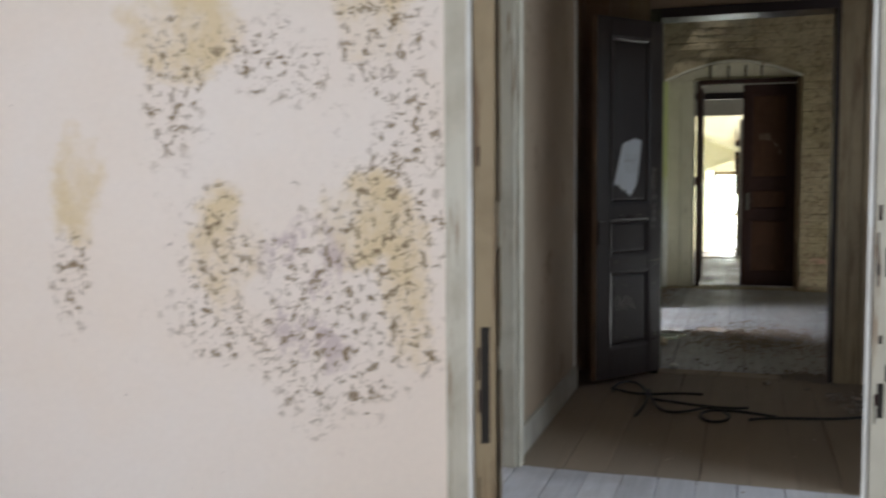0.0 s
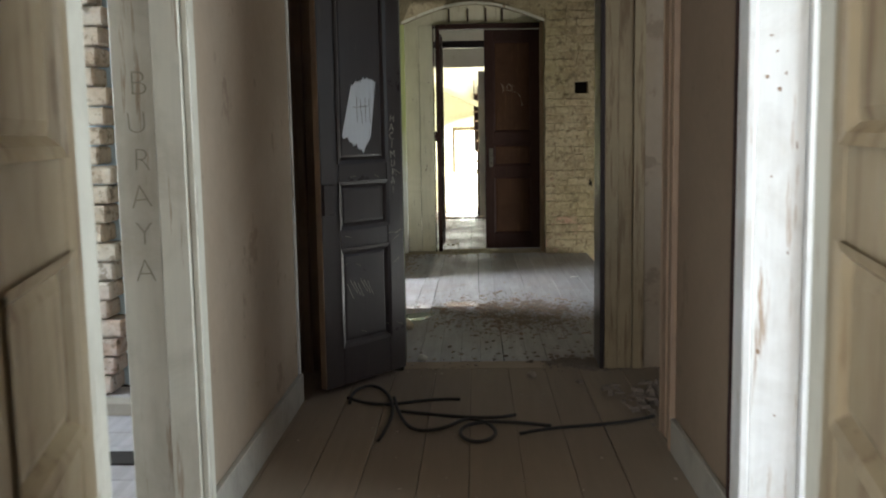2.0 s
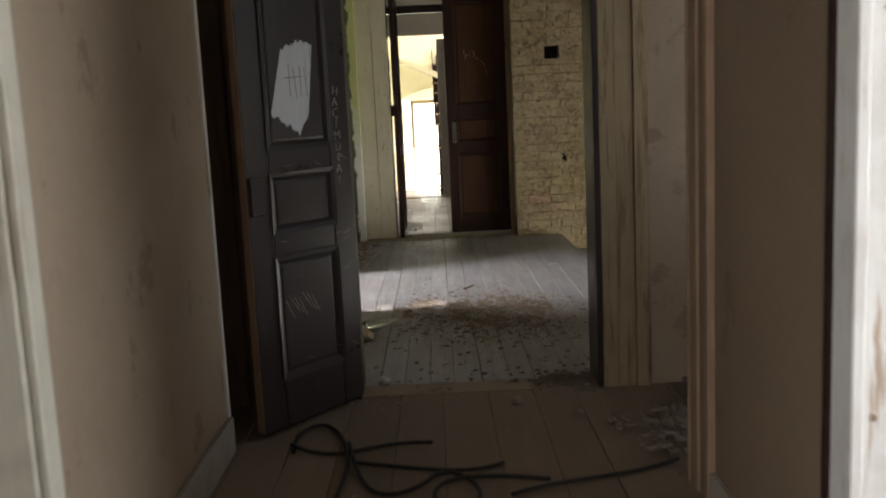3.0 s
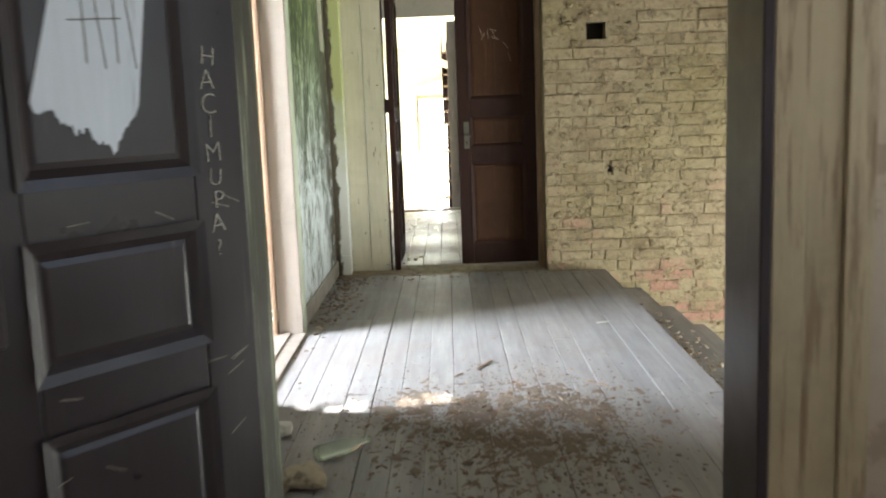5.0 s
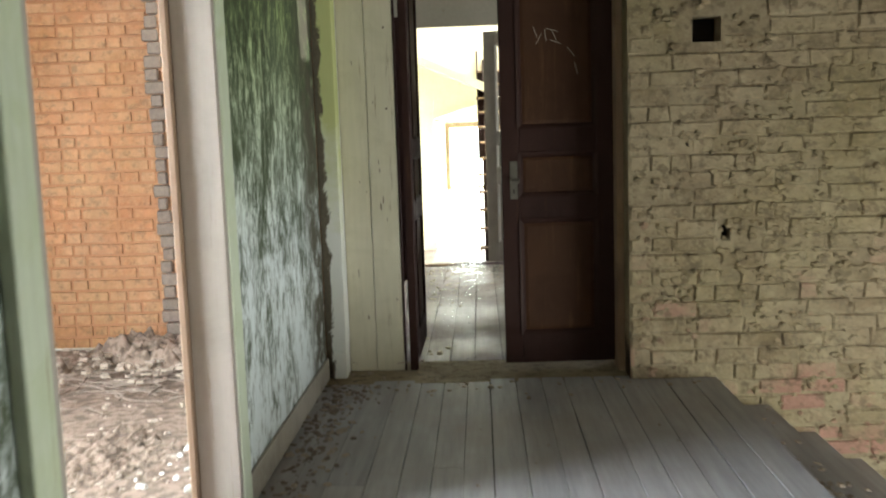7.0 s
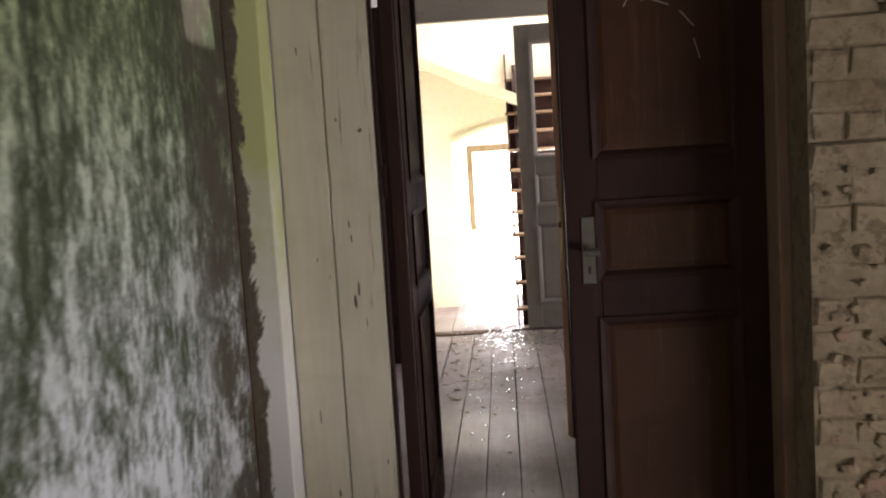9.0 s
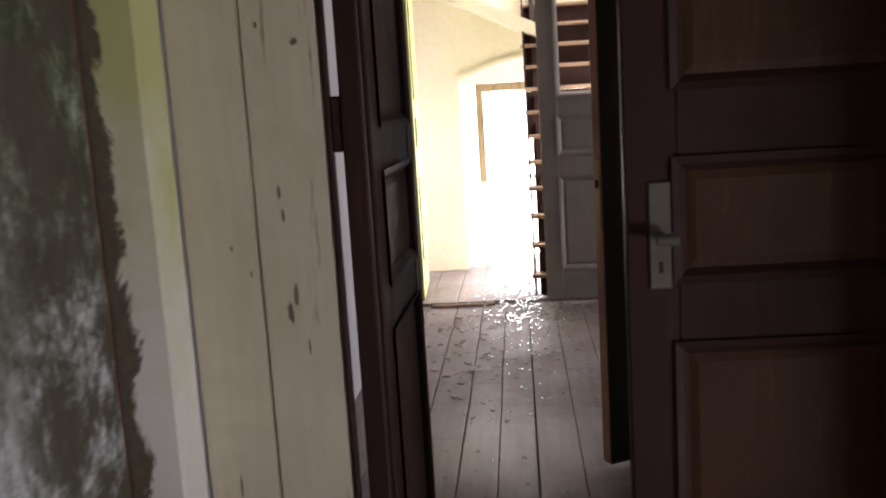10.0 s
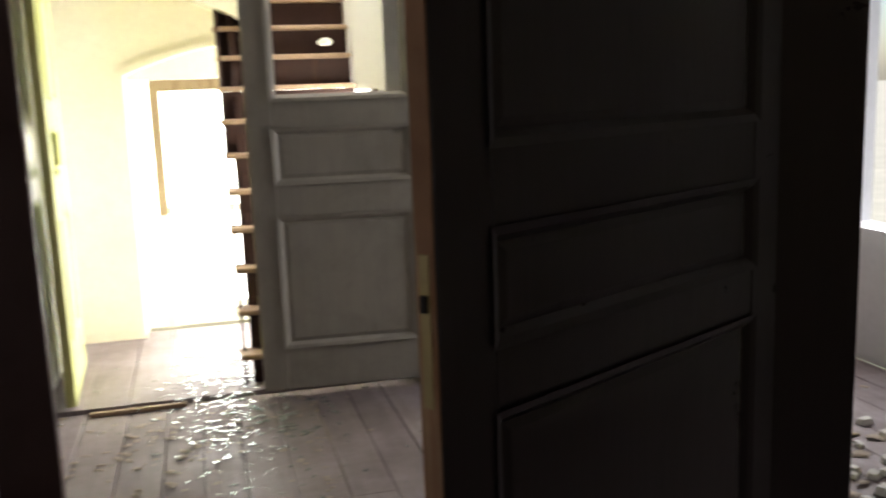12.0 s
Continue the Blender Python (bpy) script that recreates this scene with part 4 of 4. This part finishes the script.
bmesh.ops.create_cone(bmh, cap_ends=True, segments=12, radius1=.011, radius2=.009, depth=.045, matrix=pose(.608, .05, 1.145, 90))
bmesh.ops.create_cone(bmh, cap_ends=True, segments=12, radius1=.015, radius2=.012, depth=.045, matrix=pose(.600, .07, 1.142, 0, 90, 0))
part("handle", bmh, STEEL, plate, "stub of a worn door knob")
part("keyhole", boxes((.604, .613, .029, .0296, 1.065, 1.09)), SHADE_BLACK, plate)
for x, z, a in ((.46, 2.02, 20), (.44, 1.98, -30), (.40, 2.0, 8), (.36, 2.03, 75), (.34, 1.96, 70), (.35, 2.0, 25), (.25, 1.9, 40), (.22, 1.8, 15)):
    part("scratch", boxes((-.0013, .0013, 0, .0006, -.035, .035)), CHALK, leaf_b).matrix_basis = pose(x, .0168, z, 0, a, 0)
leaf_c = door_leaf("door_leaf", pose(-.587, 13.25, 0.02, 0, 0, 88.8), .70, 2.70, [(.2, .90), (1.02, 1.29), (1.41, 2.56)], BROWN, PANEL_BROWN, "brown panelled door leaf swung wide open", group="leaves of the brick wall door")

# ---- timber partition with the black leaf ----
leaf_d = door_leaf("door_leaf", pose(1.11, 15.23, 0.02, 0, 0, 180 + 28.9), 1.2, 2.62, [(.2, .88), (1.02, 1.22), (1.38, 2.48)], BLACK, BLACK, "black painted wide panelled door leaf, half open", t=.05, stile=.14, free_edge=RAW)
part("lock_plate", boxes((1.2042, 1.2062, -.012, .012, .93, 1.20), bevel=.0008), BRASS, leaf_d, "brass lock plate on the edge")
part("latch", boxes((1.2062, 1.212, -.007, .007, 1.10, 1.13)), SHADE_BLACK, leaf_d)
strips("door_frame_7", [(1.10, 1.36, 15.2, 15.3, 0, 2.98), (-1.0, 1.10, 15.2, 15.3, 2.70, 2.80), (-1.0, 1.36, 15.2, 15.3, 2.98, 3.1), (-1.12, -1.0, 15.2, 15.3, 2.7, 3.1)], BLACK, "dark timber partition frame with a transom")
wall("wall_partition_over", "y", 15.21, 15.29, -1.12, 3.0, 3.1, TOP, [], WHITE_WALL, "plaster above the partition")

# ---- grey door before the stair ----
strips("door_frame_8", [(-1.115, -.89, 16.71, 16.77, 0, 2.6), (-1.115, -1.07, 16.772, 17.66, 0, 2.6), (-1.115, -1.05, 17.662, 17.72, 0, 2.6), (.825, .90, 17.6, 17.72, 0, 2.6)], BROWN, "dark timber door frame and lining")
leaf_e = door_leaf("door_leaf", pose(.82, 17.62, 0.03, 0, 0, 180 - 3), .895, 2.5, [(.235, .87), (1.04, 1.29), (1.435, 2.36)], GREY, GREY, "grey painted door leaf with its upper panel gone", missing=(2,), stile=.125, group="leaves of the stair door")
leaf_f = door_leaf("door_leaf", pose(-.98, 17.74, 0.03, 0, 0, 93), .78, 2.5, [(.30, .90), (1.12, 1.33), (1.47, 2.36)], LEAF_LIT, LEAF_LIT, "door leaf folded back against the wall, yellow-green light put into its colour", missing=(1,), stile=.15, group="leaves of the stair door")

# ---- stair behind the grey door ----
stair_up = thing("stair_up", pose(-.16, 17.86, 0.02), "steep worn wooden stair rising behind the grey door", "stairs")
for k in range(13):
    n = k - 1
    y, z = .02 + .105 * k, .37 + .2057 * n - .00236 * n * n
    rise = .2057 - .00236 * (2 * n - 1)
    part("tread", boxes((-.01 + .004 * (k % 3), .775, y - .03, y + .12, z - .028, z), bevel=.006), TIMBER, stair_up)
    part("riser", boxes((.005 if k > 5 else .048, .77, y + .001, y + .018, z - rise, z - .029)), BROWN, stair_up)
part("stringer", prism([(0.03, .02), (.16, .02), (1.28, 2.2), (1.28, 2.5)], "x", .075, .11), BROWN, stair_up)
part("stringer", prism([(0.0, .0), (.06, .0), (1.32, 2.45), (1.20, 2.45)], "x", .006, .02), BROWN, stair_up)

# ---- arched glazed door at the end ----
ox0, ox1 = -.515, .515
glazed = tagged(new("door_glazed"), "low glazed outer door in an arched niche, flooded with daylight", "door", "", "structure")
part("door_frame", boxes((ox0 - .06, ox0, 19.25, 19.33, .76, 1.60), (ox1, ox1 + .06, 19.25, 19.33, .76, 1.60), (ox0, ox1, 19.25, 19.33, 1.53, 1.60)), OLDCREAM, glazed)
# Lower posts and bars get the pale wall colour to stand for glare.
part("lower_frame", boxes((ox0 - .06, ox0, 19.25, 19.33, .03, .758), (ox1, ox1 + .06, 19.25, 19.33, .03, .758)), CREAM_WALL, glazed)
part("crossbar", boxes((ox0, ox1, 19.275, 19.305, .76, .80)), CREAM_WALL, glazed)
part("mullion", boxes((-.012, .012, 19.275, 19.305, .8, 1.53)), CREAM_WALL, glazed)
for a, b in ((-.515, -.012), (.012, .515)):
    p = part("pane", boxes((a, b, 19.288, 19.292, .8, 1.53)), PANE, glazed)
    p.visible_shadow = False
edge = [(-.70 + 1.4 * i / 16, 1.63 + .17 * math.sin(math.pi * i / 16)) for i in range(17)]
whole("trim_arch", prism(edge + [(p[0] * 1.04, p[1] + .03) for p in edge[::-1]], "y", 19.043, 19.05), CREAM_WALL, "plaster arch over the glazed door", "trim", "structure")
whole("trim_soffit", prism([(-1.118, 2.417), (0.05, 1.896), (0.05, 2.0), (-1.118, 2.52)], "y", 18.70, 19.048), CREAM_WALL, "sloping plaster soffit above the arched niche", "trim", "structure")
whole("trim_arch_fill", prism(edge + [(.70, 1.90), (-.70, 1.90)], "y", 19.06, 19.44), CREAM_WALL, "plaster above the arched niche", "trim", "structure")
whole("trim_door_head", boxes((-.698, .698, 19.25, 19.33, 1.602, 1.80)), CREAM_WALL, "door head", "trim", "structure")


# ---- loose things ----
r = random.Random(11)
for k, pts in enumerate((
    [(-.84, 6.45), (-.86, 6.6), (-.80, 6.76), (-.70, 6.78), (-.60, 6.46), (-.57, 6.1), (-.62, 5.82)],
    [(-.86, 6.52), (-.72, 6.33), (-.56, 6.42), (-.40, 6.49), (-.24, 6.44)],
    [(-.60, 6.48), (-.53, 6.06), (-.42, 5.88), (-.27, 5.98), (-.20, 6.2), (-.07, 6.04), (-.04, 5.8), (-.18, 5.74), (-.28, 5.98), (-.10, 6.1), (.22, 6.03)],
    [(-.56, 6.30), (-.28, 6.17), (-.10, 6.05), (.05, 6.22)],
    [(.06, 5.88), (.27, 6.0), (.49, 5.99), (.75, 6.15)])):
    tube("cable", [(x, y, .009 + .010 * ((i * 7 + k) % 3)) for i, (x, y) in enumerate(pts)], .009, CABLE, "loose black cable lying tangled on the floor")

heap("dirt_heap", .10, 9.12, -0.0035, .86, 1.12, .020, SOIL, "thin heap of brown dirt and dry leaves on the boards", 2.3)
heap("dirt_heap", 1.0, 6.5, 0.004, .35, .5, .09, SOIL, "heap of dark dirt in the recess", 5.1)
heap("dirt_heap", .55, 7.3, 0.004, .3, .22, .02, SOIL, "dirt gathered at the door sill", 7.7)
chips("dry_leaves", [(.12, 9.1, .004, .36, .40, 3200, .006), (.15, 8.95, .004, .32, .30, 110, .012), (.15, 8.85, .004, .3, .16, 12, .024), (.5, 8.45, .004, .14, .14, 160, .009), (-.1, 9.3, .003, .4, .35, 260, .005), (.2, 7.75, .003, .45, .2, 70, .014), (.9, 6.5, .03, .2, .25, 80, .03), (.45, 7.35, .01, .2, .1, 70, .016), (-1.0, 11.9, .003, .06, .6, 220, .014), (-.9, 12.6, .003, .1, .15, 70, .014), (-1.0, 8.3, .003, .05, .4, 60, .012), (1.35, 10.4, -.166, .06, .9, 160, .014)], SOIL, "dry brown leaves and crumbs of dirt", 21)
chips("plaster_crumbs", [(.15, 9.0, .004, .45, .42, 560, .008), (0, 10.5, .002, .7, .9, 60, .009), (-.95, 11.9, .002, .1, .6, 90, .02), (0, 12.7, .002, .6, .1, 50, .014), (1.38, 10.3, -.168, .07, .8, 120, .02), (1.66, 10.6, -.338, .07, .8, 90, .018), (-.4, 7.3, .002, .25, .2, 40, .014), (-.3, 5.6, .002, .6, .6, 40, .008), (-2.0, 11.5, -.01, .5, 1.0, 260, .018), (-1.9, 13.4, .05, .5, .3, 400, .03)], CRUMB, "crumbs of fallen plaster and brick", 22)
heap("rubble_heap", -2.3, 13.6, -.02, 1.0, .6, .24, EARTH, "rubble heaped against the orange brick wall", 9.2)
heap("rubble_heap", -2.0, 11.6, -.02, .6, .9, .045, EARTH, "low heap of earth and plaster", 4.4)
chips("glass_shards", [(-.28, 18.05, .027, .14, .3, 260, .017), (-.2, 17.4, .004, .2, .25, 220, .016), (-.2, 16.6, .004, .3, .5, 130, .011), (-.5, 15.5, .004, .3, .8, 90, .010), (-.6, 17.9, .027, .25, .3, 60, .013)], SHARD, "scattered shards of broken window glass", 23, .12)
chips("grey_litter", [(-.6, 16.6, .003, .25, .6, 140, .018), (-.3, 17.4, .003, .3, .3, 90, .014), (.1, 16.5, .003, .02, .8, 60, .012), (1.7, 15.9, .003, .4, .4, 120, .03)], CRUMB, "flaked paint and plaster bits", 24, .2)
chips("white_rubble", [(1.9, 16.0, .003, .4, .5, 160, .03), (-1.5, 11.5, .0, .10, .35, 26, .022)], PAPER, "white lumps of broken plaster", 25, .6)


def twigs(name, cx, cy, z, sx, sy, count, length, material, label, seed):
    """Thin splinters and stalks strewn over a floor."""
    rt = random.Random(seed)
    verts, faces = [], []
    for _ in range(count):
        x, y, a = rt.gauss(cx, sx), rt.gauss(cy, sy), rt.uniform(0, 3.14)
        l, w, h = length * rt.uniform(.3, 1.3), rt.uniform(.0012, .004), rt.uniform(.003, .012)
        bend = rt.uniform(-.3, .3) * l
        b = len(verts)
        for u, q in ((-1, 0), (0, 1), (1, 0)):
            px, py = u * l / 2, q * bend
            for dy, dz in ((-w, 0), (w, 0), (0, 2 * w)):
                verts.append((x + px * math.cos(a) - (py + dy) * math.sin(a), y + px * math.sin(a) + (py + dy) * math.cos(a), z + dz + h * (1 - .5 * abs(u))))
        for i in (0, 3):
            for j in range(3):
                faces.append((b + i + j, b + i + (j + 1) % 3, b + i + 3 + (j + 1) % 3, b + i + 3 + j))
        faces += [(b, b + 2, b + 1), (b + 6, b + 7, b + 8)]
    me = bpy.data.meshes.new(name)
    me.from_pydata(verts, [], faces)
    me.materials.append(material)
    return tagged(new(name, me), label, "debris", "", "stuff")


twigs("twigs", .15, 9.05, .003, .38, .40, 160, .055, TIMBER, "dry twigs and splinters strewn in the dirt", 31)
twigs("straw", .10, 9.1, .004, .4, .42, 110, .04, CRUMB, "pale dry stalks strewn in the dirt", 32)
twigs("twigs", -2.3, 13.0, .02, .5, .35, 140, .28, SOIL, "dark twigs and laths on the rubble", 33)


def bottle(m):
    prof = [(0.0, 0), (.031, 0), (.033, .01), (.033, .15), (.03, .175), (.014, .21), (.0125, .245), (.015, .25), (.015, .26), (.009, .26)]
    bm = bmesh.new()
    rings = [[bm.verts.new((rr * math.cos(6.2832 * i / 16), rr * math.sin(6.2832 * i / 16), z)) for i in range(16)] for rr, z in prof[1:]]
    for a, b in zip(rings, rings[1:]):
        for i in range(16):
            bm.faces.new((a[i], a[(i + 1) % 16], b[(i + 1) % 16], b[i]))
    bm.faces.new(rings[0][::-1])
    for f in bm.faces:
        f.smooth = True
    o = whole("bottle", bm, BOTTLE, "pale green bottle lying on the boards", "bottle")
    o.matrix_world = m
    return o


bottle(pose(-.695, 8.657, .036, 90, 0, 127))


def lump(name, place, size, material, label, category, seed, squash=.6):
    bm = bmesh.new()
    bmesh.ops.create_icosphere(bm, subdivisions=2, radius=size)
    for v in bm.verts:
        k = 1 + .45 * noise.noise(v.co * (2.6 / size) * .4 + Vector((seed, 0, 0)))
        v.co = Vector((v.co.x * k, v.co.y * k, v.co.z * k * squash))
    low = min(v.co.z for v in bm.verts)
    for v in bm.verts:
        v.co.z = max(v.co.z - low - size * .12, 0)
    o = whole(name, bm, material, label, category)
    o.matrix_world = pose(*place)
    return o


lump("paper_cup", (-.90, 8.98, .001), .05, PAPER, "crumpled white cup on the boards", "litter", 1.2, .8)
lump("paper_scrap", (-.50, 7.42, .004), .035, PAPER, "crumpled white paper by the door sill", "litter", 2.2)
lump("brick_chunk", (-.70, 8.42, .002), .085, TORN, "broken piece of red brick", "debris", 3.2, .55)
lump("brick_chunk", (-.80, 8.36, .002), .05, TORN, "small broken piece of red brick", "debris", 4.2, .6)
lump("plaster_lump", (.18, 7.0, .002), .03, CRUMB, "grey lump of plaster", "debris", 5.2)
whole("wood_splinter", boxes((-.09, .09, -.006, .006, 0, .008), bevel=.002), TIMBER, "thin splinter of wood on the boards", "debris").matrix_world = pose(.05, 10.0, .003, 0, 0, 62)
whole("paint_flake", boxes((-.04, .04, -.012, .012, 0, .004)), PAPER, "pale flake of paint", "debris").matrix_world = pose(.85, 10.9, .003, 0, 0, 20)

lump("yellow_leaf", (.42, 18.30, 1.175), .03, LEAF, "yellow fallen leaf on a stair tread", "leaf", 6.2, .4)
lump("plaster_lump", (.36, 18.40, 1.367), .035, PAPER, "white plaster lump on a stair tread", "debris", 7.2)
lump("plaster_lump", (.44, 18.56, 1.751), .04, PAPER, "white plaster lump on a stair tread", "debris", 8.2)
whole("loose_board", boxes((-.9, -.45, -.015, .015, 0, .02), bevel=.003), TIMBER, "loose board along the raised floor edge", "debris").matrix_world = pose(0, 17.7, .004, 0, 0, 1)

# ---- bricks ----
def brick_variants(name, material, depth, seed, lengths):
    """Shared rough brick meshes by length."""
    rr = random.Random(seed)
    made = []
    for L, H in lengths:
        bm = bmesh.new()
        vs = box(bm, 0, L, 0, depth, 0, H)
        for v in vs:
            v.co += Vector((rr.uniform(-.008, .008), rr.uniform(-.008, .008), rr.uniform(-.006, .006)))
        bmesh.ops.bevel(bm, geom=[e for e in bm.edges if min(v.co.y for v in e.verts) < .03 and all(v.co.y < .03 for v in e.verts)], offset=.008, segments=1, affect="EDGES")
        made.append(mesh_of(name, bm, material))
    return made


wall_north = bpy.data.objects["wall_hall_north"]
HB, JT = .094, .009
long_bricks = brick_variants("brick", BRICK, .07, 1, [(.235, HB - JT)] * 6)
short_bricks = brick_variants("brick", BRICK, .07, 2, [(.11, HB - JT)] * 4)
rr = random.Random(77)
verts, faces, near = [], [], 0
brick_places = list(brick_courses(.705, 4.2, -1.8, TOP, .25, HB, JT, 5, lambda x, z: False)) + list(brick_courses(-1.1, .705, 3.07, TOP, .25, HB, JT, 8, lambda x, z: False))
for x, z, L, H in brick_places:
    if rr.random() < .03:
        continue
    y = 12.828 + rr.uniform(-.007, .006)
    if any(x < u1 and x + L > u0 and z < w1 and z + H > w0 for u0, u1, w0, w1 in ((1.06, 1.22, 1.92, 2.06), (1.225, 1.275, .80, .89), (2.87, 2.945, .44, .55))):
        continue
    if .7 < x < 2.6 and -.2 < z < 1.95 and near < 300:
        near += 1
        me = rr.choice(long_bricks if L > .17 else short_bricks)
        o = new("brick", me)
        o.parent = wall_north
        o.matrix_basis = Matrix.Translation((x, y, z)) @ Matrix.Diagonal((L / (.235 if L > .17 else .11), 1, 1, 1))
        continue
    b = len(verts)
    j = lambda: rr.uniform(-.006, .006)
    for yy, ins in ((y + .06, 0), (y + .01, 0), (y, .008)):
        for px, pz in ((x + ins, z + ins), (x + L - ins, z + ins), (x + L - ins, z + H - ins), (x + ins, z + H - ins)):
            verts.append((px + j(), yy + j() * .5, pz + j()))
    for s in (0, 4):
        for i in range(4):
            faces.append((b + s + i, b + s + (i + 1) % 4, b + s + 4 + (i + 1) % 4, b + s + 4 + i))
    faces.append((b + 8, b + 9, b + 10, b + 11))
me = bpy.data.meshes.new("brickwork")
me.from_pydata(verts, [], faces)
me.materials.append(BRICK)
o = new("brickwork", me)
o.parent = wall_north
tagged(o, "", "", "", "stuff")

# remains of the plaster and mortar that clung to the bricks
verts, faces = [], []
for _ in range(5200):
    x, z = rr.uniform(.74, 4.15), rr.uniform(-1.7, 3.2)
    if noise.noise((x * 1.4, 3.3, z * 1.4)) < rr.uniform(-.55, .25):
        continue
    if abs(x - 1.14) < .13 and abs(z - 1.99) < .12:
        continue
    size, out, b = rr.uniform(.010, .036), rr.uniform(.001, .007), len(verts)
    turn = rr.uniform(0, 6.28)
    for ring, (q, y) in enumerate(((1.0, 12.836), (.62, 12.825 - out))):
        for i in range(5):
            a = turn + 1.2566 * i + rr.uniform(-.35, .35)
            verts.append((x + size * q * math.cos(a) * rr.uniform(.7, 1.3), y + rr.uniform(-.003, .003), z + size * .75 * q * math.sin(a) * rr.uniform(.7, 1.3)))
    faces.append(tuple(b + 5 + i for i in range(5)))
    for i in range(5):
        faces.append((b + i, b + (i + 1) % 5, b + 5 + (i + 1) % 5, b + 5 + i))
me = bpy.data.meshes.new("mortar_crust")
me.from_pydata(verts, [], faces)
me.materials.append(BRICK)
o = new("mortar_crust", me)
o.parent = wall_north
tagged(o, "", "", "", "stuff")

verts, faces = [], []
for x, z, L, H in brick_courses(-4.2, -1.42, 0, TOP, .25, .085, .010, 6, lambda x, z: False):
    y = 13.987 + rr.uniform(-.005, .006)
    b = len(verts)
    for yy, ins in ((y + .04, 0), (y, .006)):
        for px, pz in ((x + ins, z + ins), (x + L - ins, z + ins), (x + L - ins, z + H - ins), (x + ins, z + H - ins)):
            verts.append((px, yy, pz))
    for i in range(4):
        faces.append((b + i, b + (i + 1) % 4, b + 4 + (i + 1) % 4, b + 4 + i))
    faces.append((b + 4, b + 5, b + 6, b + 7))
me = bpy.data.meshes.new("brickwork")
me.from_pydata(verts, [], faces)
me.materials.append(ORANGE_BRICK)
# Dark strip of uneven blocks running up the orange wall.
for k in range(30):
    part("soot_crack", boxes((-2.43 + rr.uniform(-.03, .02), -2.33 + rr.uniform(-.03, .03), 13.955, 13.99, .09 * k, .09 * k + .085), bevel=.01), SOIL, bpy.data.objects["wall_brick_room_north"])
o = new("brickwork", me)
o.parent = bpy.data.objects["wall_brick_room_north"]
tagged(o, "", "", "", "stuff")
